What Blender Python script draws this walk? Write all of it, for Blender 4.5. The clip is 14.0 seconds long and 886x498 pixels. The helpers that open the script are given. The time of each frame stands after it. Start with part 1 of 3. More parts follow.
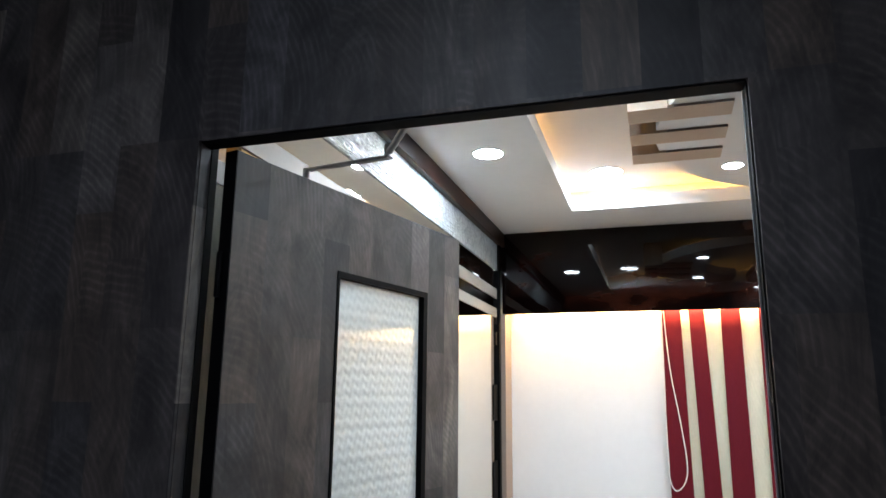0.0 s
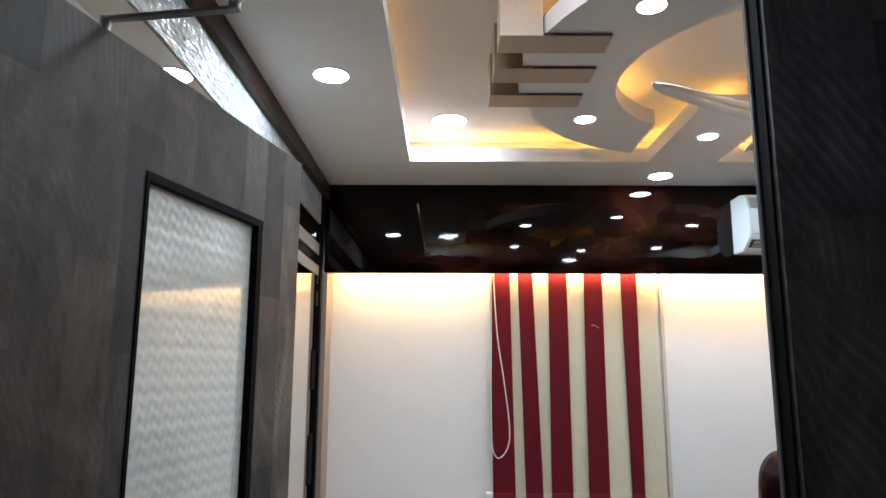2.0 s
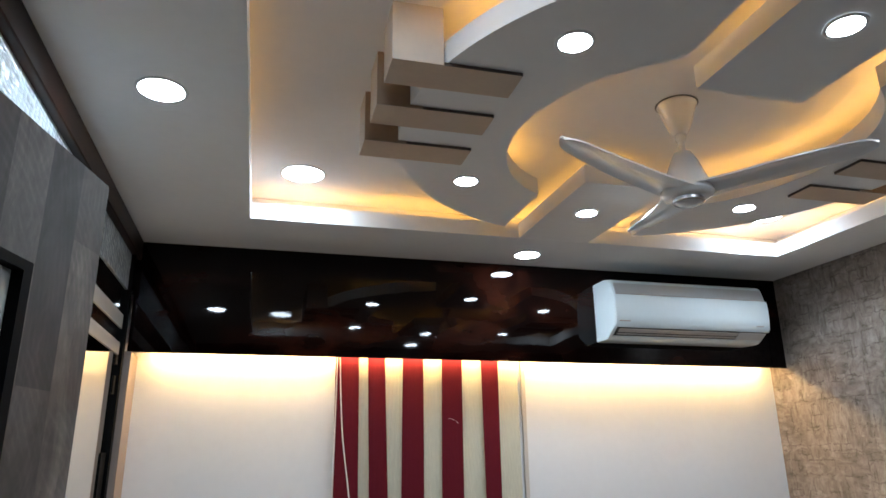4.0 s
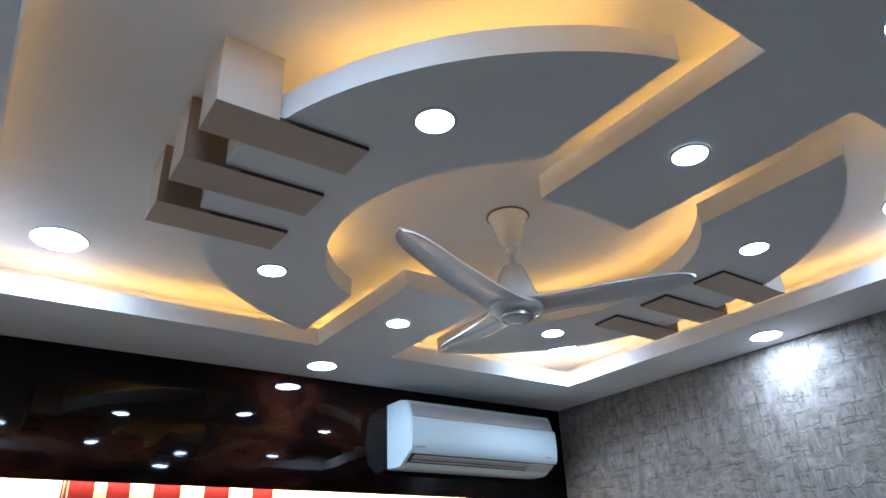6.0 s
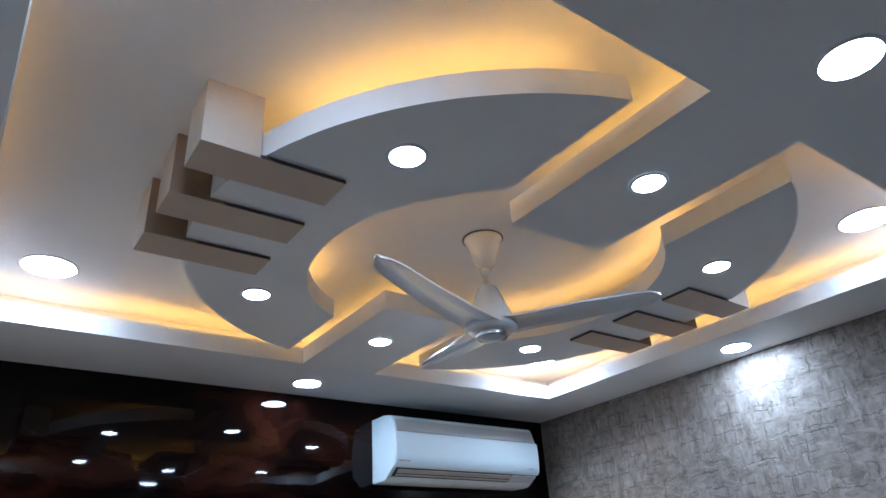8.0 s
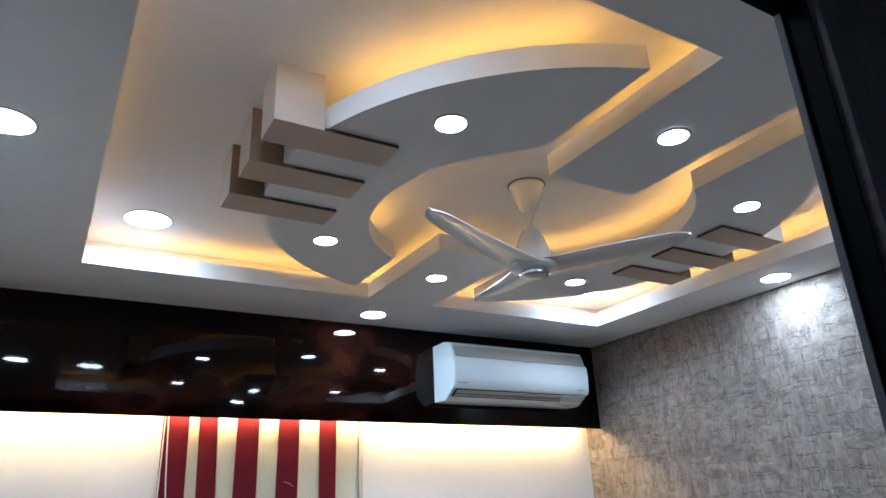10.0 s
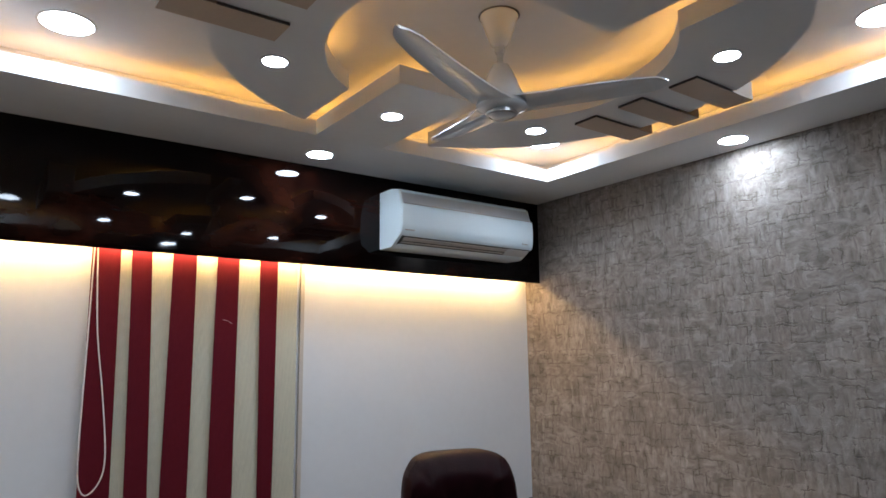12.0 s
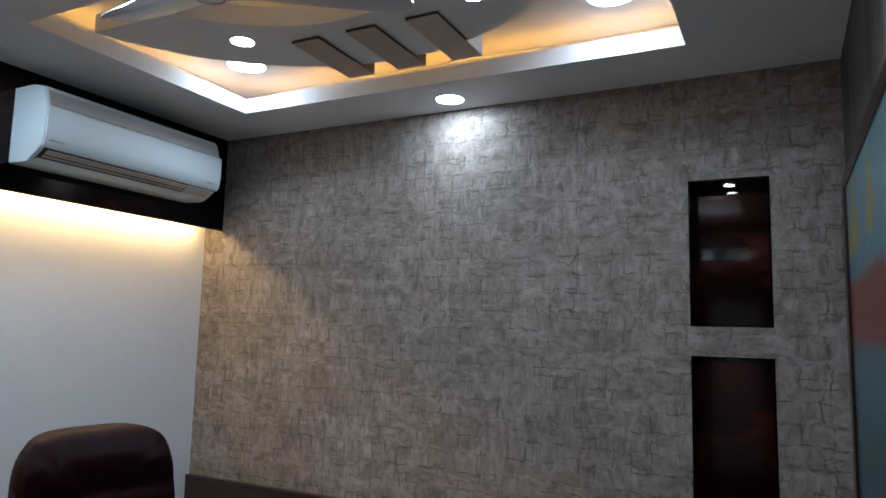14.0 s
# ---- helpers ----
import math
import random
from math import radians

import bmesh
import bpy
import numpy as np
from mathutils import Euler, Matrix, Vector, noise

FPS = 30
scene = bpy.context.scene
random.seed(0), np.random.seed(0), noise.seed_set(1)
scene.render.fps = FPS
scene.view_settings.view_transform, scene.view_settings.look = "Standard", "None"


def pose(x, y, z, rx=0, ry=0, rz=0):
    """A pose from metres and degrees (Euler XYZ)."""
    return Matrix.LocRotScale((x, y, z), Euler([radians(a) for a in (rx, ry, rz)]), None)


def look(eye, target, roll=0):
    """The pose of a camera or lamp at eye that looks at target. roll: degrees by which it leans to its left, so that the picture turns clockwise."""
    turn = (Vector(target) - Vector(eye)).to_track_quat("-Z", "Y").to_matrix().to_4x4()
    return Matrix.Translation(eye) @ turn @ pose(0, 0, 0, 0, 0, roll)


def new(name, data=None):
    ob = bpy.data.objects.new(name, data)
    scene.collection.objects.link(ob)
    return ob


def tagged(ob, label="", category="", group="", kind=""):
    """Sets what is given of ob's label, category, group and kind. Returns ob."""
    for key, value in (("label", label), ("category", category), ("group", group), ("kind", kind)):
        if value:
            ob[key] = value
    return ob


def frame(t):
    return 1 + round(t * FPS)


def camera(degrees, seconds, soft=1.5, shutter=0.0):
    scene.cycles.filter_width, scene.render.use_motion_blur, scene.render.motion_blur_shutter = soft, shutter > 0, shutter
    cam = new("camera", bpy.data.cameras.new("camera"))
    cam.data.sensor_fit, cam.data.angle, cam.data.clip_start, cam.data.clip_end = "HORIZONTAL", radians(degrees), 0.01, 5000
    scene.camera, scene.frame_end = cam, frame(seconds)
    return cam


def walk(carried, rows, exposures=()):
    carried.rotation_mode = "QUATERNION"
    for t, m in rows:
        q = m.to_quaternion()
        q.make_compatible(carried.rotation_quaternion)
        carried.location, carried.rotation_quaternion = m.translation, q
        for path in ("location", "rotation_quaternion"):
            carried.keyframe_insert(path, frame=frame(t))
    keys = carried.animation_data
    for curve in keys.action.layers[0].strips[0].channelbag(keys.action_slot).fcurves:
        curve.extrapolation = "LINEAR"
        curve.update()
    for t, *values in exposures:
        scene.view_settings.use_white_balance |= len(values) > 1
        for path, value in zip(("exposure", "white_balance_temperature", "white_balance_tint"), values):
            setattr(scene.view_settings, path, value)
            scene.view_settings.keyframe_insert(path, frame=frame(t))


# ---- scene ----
cam = camera(66.2, 14.0, soft=1.6)
PATH = [
    (0, (0.0, 0.043, 1.551), (-0.584, 1.91, 1.966), 0.6),
    (0.5, (0.028, 0.096, 1.496), (-0.344, 2.042, 1.762), 0.7),
    (0.6, (0.003, 0.084, 1.496), (-0.324, 2.042, 1.739), 1.1),
    (1, (-0.085, 0.202, 1.51), (-0.246, 2.168, 1.845), -0.9),
    (1.5, (-0.204, 0.294, 1.502), (-0.19, 2.269, 1.82), 0.4),
    (2, (-0.235, 0.425, 1.497), (-0.242, 2.393, 1.848), 0.2),
    (2.2, (-0.219, 0.494, 1.508), (-0.222, 2.451, 1.917), 0.3),
    (4.3, (-0.349, 1.018, 1.569), (0.248, 2.828, 2.177), -0.3),
    (4.5, (-0.338, 1.066, 1.571), (0.323, 2.849, 2.189), 0.2),
    (5, (-0.313, 1.201, 1.587), (0.578, 2.896, 2.165), 0.7),
    (5.5, (-0.333, 1.261, 1.607), (0.707, 2.824, 2.297), -1.5),
    (6, (-0.342, 1.299, 1.63), (0.701, 2.754, 2.523), -2.4),
    (6.5, (-0.36, 1.273, 1.623), (0.722, 2.676, 2.552), -3.4),
    (7, (-0.357, 1.251, 1.622), (0.714, 2.63, 2.598), -4.2),
    (7.5, (-0.364, 1.232, 1.624), (0.711, 2.625, 2.575), -4.3),
    (7.7, (-0.367, 1.218, 1.623), (0.707, 2.619, 2.564), -4.1),
    (9.8, (-0.463, 0.957, 1.588), (0.485, 2.557, 2.324), -2.3),
    (10, (-0.477, 0.944, 1.581), (0.475, 2.547, 2.307), -2.5),
    (10.5, (-0.494, 0.98, 1.559), (0.516, 2.621, 2.095), -2.7),
    (11, (-0.522, 1.053, 1.555), (0.534, 2.687, 2.021), -1.3),
    (11.5, (-0.517, 1.107, 1.539), (0.631, 2.699, 1.926), -1.6),
    (12, (-0.472, 1.126, 1.535), (0.691, 2.718, 1.869), -0.7),
    (12.5, (-0.419, 1.232, 1.531), (0.863, 2.726, 1.889), -1.6),
    (13, (-0.366, 1.355, 1.527), (1.118, 2.663, 1.821), -0.0),
    (13.5, (-0.267, 1.418, 1.532), (1.324, 2.598, 1.805), 0.4),
    (14, (-0.211, 1.486, 1.526), (1.563, 2.378, 1.759), 1.4),
]
EXPOSURES = [(0.0, 1.2, 6800, 12), (0.5, 1.0, 6950, 14), (1.0, 0.84, 7000, 14), (2.0, 0.54, 7000, 14), (4.5, 0.14, 6400, 12), (5.0, 0.16, 6150, 12), (5.5, 0.17, 6000, 10),
             (6.0, 0.17, 5600, 10), (7.5, 0.16, 5600, 12), (10.0, 0.18, 5950, 11), (11.0, -0.05, 6450, 12), (12.0, -0.18, 6500, 15), (13.0, -0.24, 6200, 13), (14.0, -0.4, 6200, 12)]
walk(cam, [(t, look(eye, target, roll)) for t, eye, target, roll in PATH], EXPOSURES)

# ---- world and light levels ----
world = bpy.data.worlds.new("night")
scene.world = world
world.use_nodes = True
world.node_tree.nodes["Background"].inputs[0].default_value = (0.02, 0.025, 0.035, 1)
world.node_tree.nodes["Background"].inputs[1].default_value = 0.3

COOL = (0.70, 0.86, 1.0)
WARM = (1.0, 0.485, 0.088)
WARM_WALL = (1.0, 0.66, 0.28)
L_TRAY, L_SOFFIT, L_LEAF, L_NICHE = 68, 155, 150, 160
L_STRIP, L_BRIGHT, L_FASCIA, L_WEST = 11.5, 14, 168, 4

# ---- plan ----
X0, X1 = -0.95, 2.72              # side walls of the cabin
Y0, Y1 = 1.262, 4.54              # entrance wall's inner face, white back wall
YF = 4.40                         # front of the dark pelmet
ZC, ZS, ZU = 2.60, 2.675, 2.76    # soffit underside, its top, recessed ceiling
TX0, TX1, TY0, TY1 = -0.428, 2.356, 1.785, 3.93
CX, CY, RI, RO = 1.025, 2.84, 0.60, 0.983
BX0, BX1 = 0.85, 1.22             # the two bars


# ---- materials ----
class Nodes:
    def __init__(self, name):
        self.mat = bpy.data.materials.new(name)
        self.mat.use_nodes = True
        self.tree = self.mat.node_tree
        self.bsdf = self.tree.nodes["Principled BSDF"]

    def node(self, kind, **values):
        n = self.tree.nodes.new(kind)
        for key, value in values.items():
            key = key.replace("_", " ")
            for socket in n.inputs:
                if socket.name == key:
                    socket.default_value = value
                    break
        return n

    def link(self, a, b):
        self.tree.links.new(a, b)

    def put(self, **values):
        for key, value in values.items():
            self.bsdf.inputs[key.replace("_", " ")].default_value = value

    def coords(self, scale=(1, 1, 1), turn=(0, 0, 0)):
        tc = self.tree.nodes.new("ShaderNodeTexCoord")
        mp = self.tree.nodes.new("ShaderNodeMapping")
        mp.inputs["Scale"].default_value = scale
        mp.inputs["Rotation"].default_value = [radians(a) for a in turn]
        self.link(tc.outputs["Object"], mp.inputs["Vector"])
        return mp.outputs["Vector"]

    def noise(self, vector, scale, detail=4.0, rough=0.55, distortion=0.0):
        n = self.node("ShaderNodeTexNoise", Scale=scale, Detail=detail, Roughness=rough, Distortion=distortion)
        self.link(vector, n.inputs["Vector"])
        return n.outputs["Fac"]

    def ramp(self, fac, stops):
        r = self.tree.nodes.new("ShaderNodeValToRGB")
        while len(r.color_ramp.elements) < len(stops):
            r.color_ramp.elements.new(0.5)
        for e, (p, c) in zip(r.color_ramp.elements, stops):
            e.position, e.color = p, (*c, 1)
        self.link(fac, r.inputs["Fac"])
        return r.outputs["Color"]

    def mix(self, fac, a, b, blend="MIX"):
        m = self.tree.nodes.new("ShaderNodeMix")
        m.data_type, m.blend_type = "RGBA", blend
        for value, socket in ((fac, m.inputs[0]), (a, m.inputs[6]), (b, m.inputs[7])):
            if isinstance(value, (int, float)):
                socket.default_value = value
            elif isinstance(value, tuple):
                socket.default_value = (*value, 1)
            else:
                self.link(value, socket)
        return m.outputs[2]

    def sums(self, op, a, b):
        m = self.tree.nodes.new("ShaderNodeMath")
        m.operation = op
        for value, socket in ((a, m.inputs[0]), (b, m.inputs[1])):
            if isinstance(value, (int, float)):
                socket.default_value = value
            else:
                self.link(value, socket)
        return m.outputs[0]

    def bump(self, height, strength, distance):
        b = self.node("ShaderNodeBump", Strength=strength, Distance=distance)
        self.link(height, b.inputs["Height"])
        self.link(b.outputs["Normal"], self.bsdf.inputs["Normal"])

    def colour(self, socket):
        self.link(socket, self.bsdf.inputs["Base Color"])


def plain(name, colour, rough=0.5, spread=0.06, scale=8.0, metallic=0.0, coat=0.0, relief=0.0, specular=0.5):
    """A painted, moulded or metal surface with faint mottling at two scales."""
    m = Nodes(name)
    v = m.coords()
    fac = m.sums("ADD", m.sums("MULTIPLY", m.noise(v, scale), 0.6), m.sums("MULTIPLY", m.noise(v, scale * 9), 0.4))
    lo, hi = [tuple(min(1, c * k) for c in colour) for k in (1 - spread, 1 + spread)]
    m.colour(m.ramp(fac, [(0.3, lo), (0.7, hi)]))
    m.put(Roughness=rough, Metallic=metallic, Coat_Weight=coat, Coat_Roughness=0.08, Specular_IOR_Level=specular)
    if relief:
        m.bump(m.noise(v, scale * 14, 3), 0.5, relief)
    return m.mat


def glow(name, colour, strength):
    m = Nodes(name)
    m.put(Base_Color=(0.9, 0.9, 0.9, 1), Emission_Color=(*colour, 1), Emission_Strength=strength)
    return m.mat


def laminate(name, marks):
    """Charcoal wood laminate: a patchwork of upright blocks with curved saw marks."""
    m = Nodes(name)
    v = m.coords()
    sep = m.tree.nodes.new("ShaderNodeSeparateXYZ")
    m.link(v, sep.inputs[0])
    com = m.tree.nodes.new("ShaderNodeCombineXYZ")
    m.link(sep.outputs["Z"], com.inputs[0])
    m.link(sep.outputs["X"], com.inputs[1])
    flat = com.outputs[0]
    br = m.node("ShaderNodeTexBrick", Color1=(0, 0, 0, 1), Color2=(1, 1, 1, 1), Mortar=(0.4, 0.4, 0.4, 1), Scale=1.0,
                Mortar_Size=0.0, Bias=0.0, Brick_Width=0.42, Row_Height=0.105)
    br.offset, br.offset_frequency, br.squash = 0.37, 3, 1.0
    m.link(flat, br.inputs["Vector"])
    tone = m.ramp(br.outputs["Color"], [(0.0, (0.016, 0.015, 0.017)), (0.25, (0.044, 0.043, 0.047)), (0.5, (0.080, 0.064, 0.056)), (0.7, (0.034, 0.033, 0.037)), (0.88, (0.112, 0.102, 0.096)), (1.0, (0.066, 0.066, 0.074))])
    grain = m.noise(m.coords((60, 60, 4)), 1.0, 5, 0.6)
    stain = m.noise(v, 4, 5, 0.65, 1.2)
    shift = m.tree.nodes.new("ShaderNodeVectorMath")
    shift.operation = "MULTIPLY_ADD"
    m.link(br.outputs["Color"], shift.inputs[0])
    shift.inputs[1].default_value = (7.3, 0, 4.1)
    double = m.tree.nodes.new("ShaderNodeVectorMath")
    double.operation = "MULTIPLY"
    double.inputs[1].default_value = (2.0, 0, 1.4)
    m.link(v, double.inputs[0])
    m.link(double.outputs[0], shift.inputs[2])
    cell = m.tree.nodes.new("ShaderNodeVectorMath")
    cell.operation = "FRACTION"
    m.link(shift.outputs[0], cell.inputs[0])
    wave = m.node("ShaderNodeTexWave", Scale=11.0, Distortion=3.0, Detail=4.0, Detail_Scale=1.2)
    wave.wave_type, wave.rings_direction = "RINGS", "Y"
    m.link(cell.outputs[0], wave.inputs["Vector"])
    saw = m.sums("MULTIPLY", m.sums("POWER", wave.outputs["Fac"], 2.5), m.ramp(m.noise(v, 6.0, 5, 0.65), [(0.40, (0, 0, 0)), (0.64, (1, 1, 1))]))
    c = m.mix(0.25, tone, m.ramp(grain, [(0.3, (0.35, 0.34, 0.34)), (0.7, (1.5, 1.45, 1.4))]), "MULTIPLY")
    c = m.mix(0.75, c, m.ramp(stain, [(0.32, (0.45, 0.43, 0.43)), (0.7, (1.45, 1.4, 1.38))]), "MULTIPLY")
    smear = m.noise(m.coords((9, 9, 3.2)), 1.0, 6, 0.7, 1.6)
    c = m.mix(0.85, c, m.ramp(smear, [(0.34, (0.42, 0.41, 0.42)), (0.52, (1.0, 0.97, 0.95)), (0.70, (1.55, 1.5, 1.46))]), "MULTIPLY")
    c = m.mix(m.sums("MULTIPLY", saw, marks), c, (2.4, 2.35, 2.35), "MULTIPLY")
    m.colour(c)
    m.link(m.ramp(grain, [(0.2, (0.42, 0.42, 0.42)), (0.8, (0.6, 0.6, 0.6))]), m.bsdf.inputs["Roughness"])
    m.put(Specular_IOR_Level=0.34)
    m.bump(grain, 0.25, 0.001)
    return m.mat


def lacquer(name, dark, light, scale=(1.2, 1.2, 2.2), rough=0.06, shine=0.32):
    """Very glossy dark red-brown veneer."""
    m = Nodes(name)
    v = m.coords(scale)
    cloud = m.noise(v, 1.6, 4, 0.5, 0.2)
    fine = m.noise(m.coords((5, 5, 40)), 2.0, 4)
    c = m.ramp(cloud, [(0.50, dark), (0.66, light), (0.80, dark)])
    c = m.mix(0.5, c, m.ramp(fine, [(0.35, (0.7, 0.65, 0.65)), (0.65, (1.25, 1.2, 1.2))]), "MULTIPLY")
    m.colour(c)
    m.put(Roughness=rough, Specular_IOR_Level=shine)
    m.bump(m.sums("ADD", m.noise(m.coords(), 2.2, 2), m.sums("MULTIPLY", m.noise(m.coords(), 11.0, 2), 0.12)), 0.12, 0.01)
    return m.mat


def wood(name, dark, light, rough=0.35):
    m = Nodes(name)
    g = m.noise(m.coords((30, 1.5, 30)), 1.0, 5, 0.6, 0.6)
    m.colour(m.ramp(g, [(0.3, dark), (0.7, light)]))
    m.put(Roughness=rough, Coat_Weight=0.2)
    m.bump(g, 0.15, 0.001)
    return m.mat


def wallpaper():
    """Greige embossed paper: ragged patches like rough stone, with fibres that run up or across."""
    m = Nodes("embossed_wallpaper")
    v = m.coords()
    warp = m.node("ShaderNodeTexNoise", Scale=13.0, Detail=6.0, Roughness=0.7)
    m.link(v, warp.inputs["Vector"])
    off = m.tree.nodes.new("ShaderNodeVectorMath")
    off.operation = "MULTIPLY_ADD"
    m.link(warp.outputs["Color"], off.inputs[0])
    off.inputs[1].default_value = (0.085, 0.085, 0.085)
    m.link(v, off.inputs[2])
    squash = m.tree.nodes.new("ShaderNodeMapping")
    squash.inputs["Scale"].default_value = (0.01, 6.0, 10.0)
    m.link(off.outputs[0], squash.inputs["Vector"])
    cell = m.node("ShaderNodeTexVoronoi", Scale=1.0, Randomness=0.8)
    cell.distance = "CHEBYCHEV"
    m.link(squash.outputs["Vector"], cell.inputs["Vector"])
    pickc = m.tree.nodes.new("ShaderNodeSeparateColor")
    m.link(cell.outputs["Color"], pickc.inputs[0])
    upright = m.noise(m.coords((30, 30, 11)), 1.0, 5, 0.6, 0.9)
    across = m.noise(m.coords((12, 12, 26)), 1.0, 5, 0.6, 0.9)
    fibre = m.mix(m.sums("GREATER_THAN", pickc.outputs[0], 0.6), upright, across)
    c = m.ramp(fibre, [(0.28, (0.158, 0.132, 0.117)), (0.42, (0.252, 0.220, 0.200)), (0.58, (0.328, 0.293, 0.270)), (0.76, (0.405, 0.370, 0.345))])
    c = m.mix(0.8, c, m.ramp(pickc.outputs[1], [(0.0, (0.80, 0.78, 0.76)), (1.0, (1.12, 1.1, 1.1))]), "MULTIPLY")
    seam = None
    for w, h, shift, scale, wander, lo in ((0.155, 0.082, 0.43, 15.0, 0.055, 0.46), (0.23, 0.125, 0.27, 11.0, 0.085, 0.475), (0.105, 0.145, 0.37, 8.0, 0.06, 0.52)):
        bend = m.tree.nodes.new("ShaderNodeVectorMath")
        bend.operation = "MULTIPLY_ADD"
        m.link(warp.outputs["Color"], bend.inputs[0])
        bend.inputs[1].default_value = (wander, wander, wander)
        m.link(v, bend.inputs[2])
        sep = m.tree.nodes.new("ShaderNodeSeparateXYZ")
        m.link(bend.outputs[0], sep.inputs[0])
        com = m.tree.nodes.new("ShaderNodeCombineXYZ")
        m.link(sep.outputs["Y"], com.inputs[0])
        m.link(sep.outputs["Z"], com.inputs[1])
        b = m.node("ShaderNodeTexBrick", Mortar=(0, 0, 0, 1), Scale=1.0, Mortar_Size=0.0055, Mortar_Smooth=0.9, Brick_Width=w, Row_Height=h)
        b.offset, b.squash, b.squash_frequency = shift, 0.7, 2
        m.link(com.outputs[0], b.inputs["Vector"])
        one = m.sums("MULTIPLY", b.outputs["Fac"], m.ramp(m.noise(v, scale, 4, 0.65), [(lo, (0, 0, 0)), (lo + 0.11, (1, 1, 1))]))
        seam = one if seam is None else m.sums("MAXIMUM", seam, one)
    c = m.mix(m.sums("MULTIPLY", seam, 0.66), c, (0.085, 0.066, 0.055))
    c = m.mix(0.4, c, m.ramp(m.noise(v, 24.0, 4, 0.6), [(0.35, (0.62, 0.6, 0.58)), (0.65, (1.2, 1.2, 1.2))]), "MULTIPLY")
    c = m.mix(0.3, c, m.ramp(m.noise(v, 2.2, 3), [(0.3, (0.75, 0.73, 0.7)), (0.7, (1.15, 1.15, 1.15))]), "MULTIPLY")
    m.colour(c)
    m.put(Roughness=0.72, Specular_IOR_Level=0.3)
    m.bump(m.sums("SUBTRACT", m.sums("ADD", fibre, m.sums("MULTIPLY", pickc.outputs[2], 0.5)), m.sums("MULTIPLY", seam, 0.9)), 0.6, 0.005)
    return m.mat


def pressed_glass(name, colour, size, rough, trans, depth, stretch=(1, 1, 1), silver=0.0, dark=0.82, coat=0.0, ragged=0.35):
    """Rolled glass with a pressed scale pattern."""
    m = Nodes(name)
    v = m.coords(stretch)
    vo = m.node("ShaderNodeTexVoronoi", Scale=size, Randomness=ragged)
    m.link(v, vo.inputs["Vector"])
    curl = m.node("ShaderNodeTexWave", Scale=size * 0.12, Distortion=9.0, Detail=2.0, Detail_Scale=2.0)
    m.link(v, curl.inputs["Vector"])
    h = m.sums("ADD", vo.outputs["Distance"], m.sums("MULTIPLY", curl.outputs["Fac"], 0.45))
    m.colour(m.ramp(h, [(0.15, tuple(c * dark for c in colour)), (0.85, colour)]))
    m.put(Roughness=rough, Transmission_Weight=trans, IOR=1.5, Metallic=silver, Coat_Weight=coat, Coat_Roughness=0.04, Coat_IOR=2.0)
    m.bump(h, 1.0, depth)
    return m.mat


def scalloped_glass():
    """Pressed door glass: rows of small leaning swirls."""
    m = Nodes("pressed_door_glass")
    v = m.coords()
    sep = m.tree.nodes.new("ShaderNodeSeparateXYZ")
    m.link(v, sep.inputs[0])
    x, z = sep.outputs["X"], sep.outputs["Z"]
    swing = m.sums("SINE", m.sums("ADD", m.sums("MULTIPLY", x, 150.0), m.sums("MULTIPLY", z, 25.0)), 0.0)
    row = m.sums("SINE", m.sums("ADD", m.sums("MULTIPLY", z, 215.0), m.sums("MULTIPLY", swing, 0.9)), 0.0)
    cross = m.sums("SINE", m.sums("SUBTRACT", m.sums("MULTIPLY", x, 150.0), m.sums("MULTIPLY", z, 107.0)), 0.0)
    h = m.sums("ADD", m.sums("MULTIPLY", row, 0.5), m.sums("MULTIPLY", m.sums("MULTIPLY", cross, swing), 0.5))
    h = m.sums("ADD", h, m.sums("MULTIPLY", m.noise(v, 90.0, 3), 0.9))
    m.colour(m.ramp(m.sums("ADD", m.sums("MULTIPLY", h, 0.4), 0.5), [(0.2, (0.66, 0.68, 0.66)), (0.6, (0.78, 0.80, 0.77)), (1.0, (0.84, 0.86, 0.83))]))
    m.put(Roughness=0.2, Transmission_Weight=0.2, IOR=1.5, Coat_Weight=1.0, Coat_Roughness=0.04, Coat_IOR=1.8)
    m.bump(h, 0.8, 0.0009)
    return m.mat


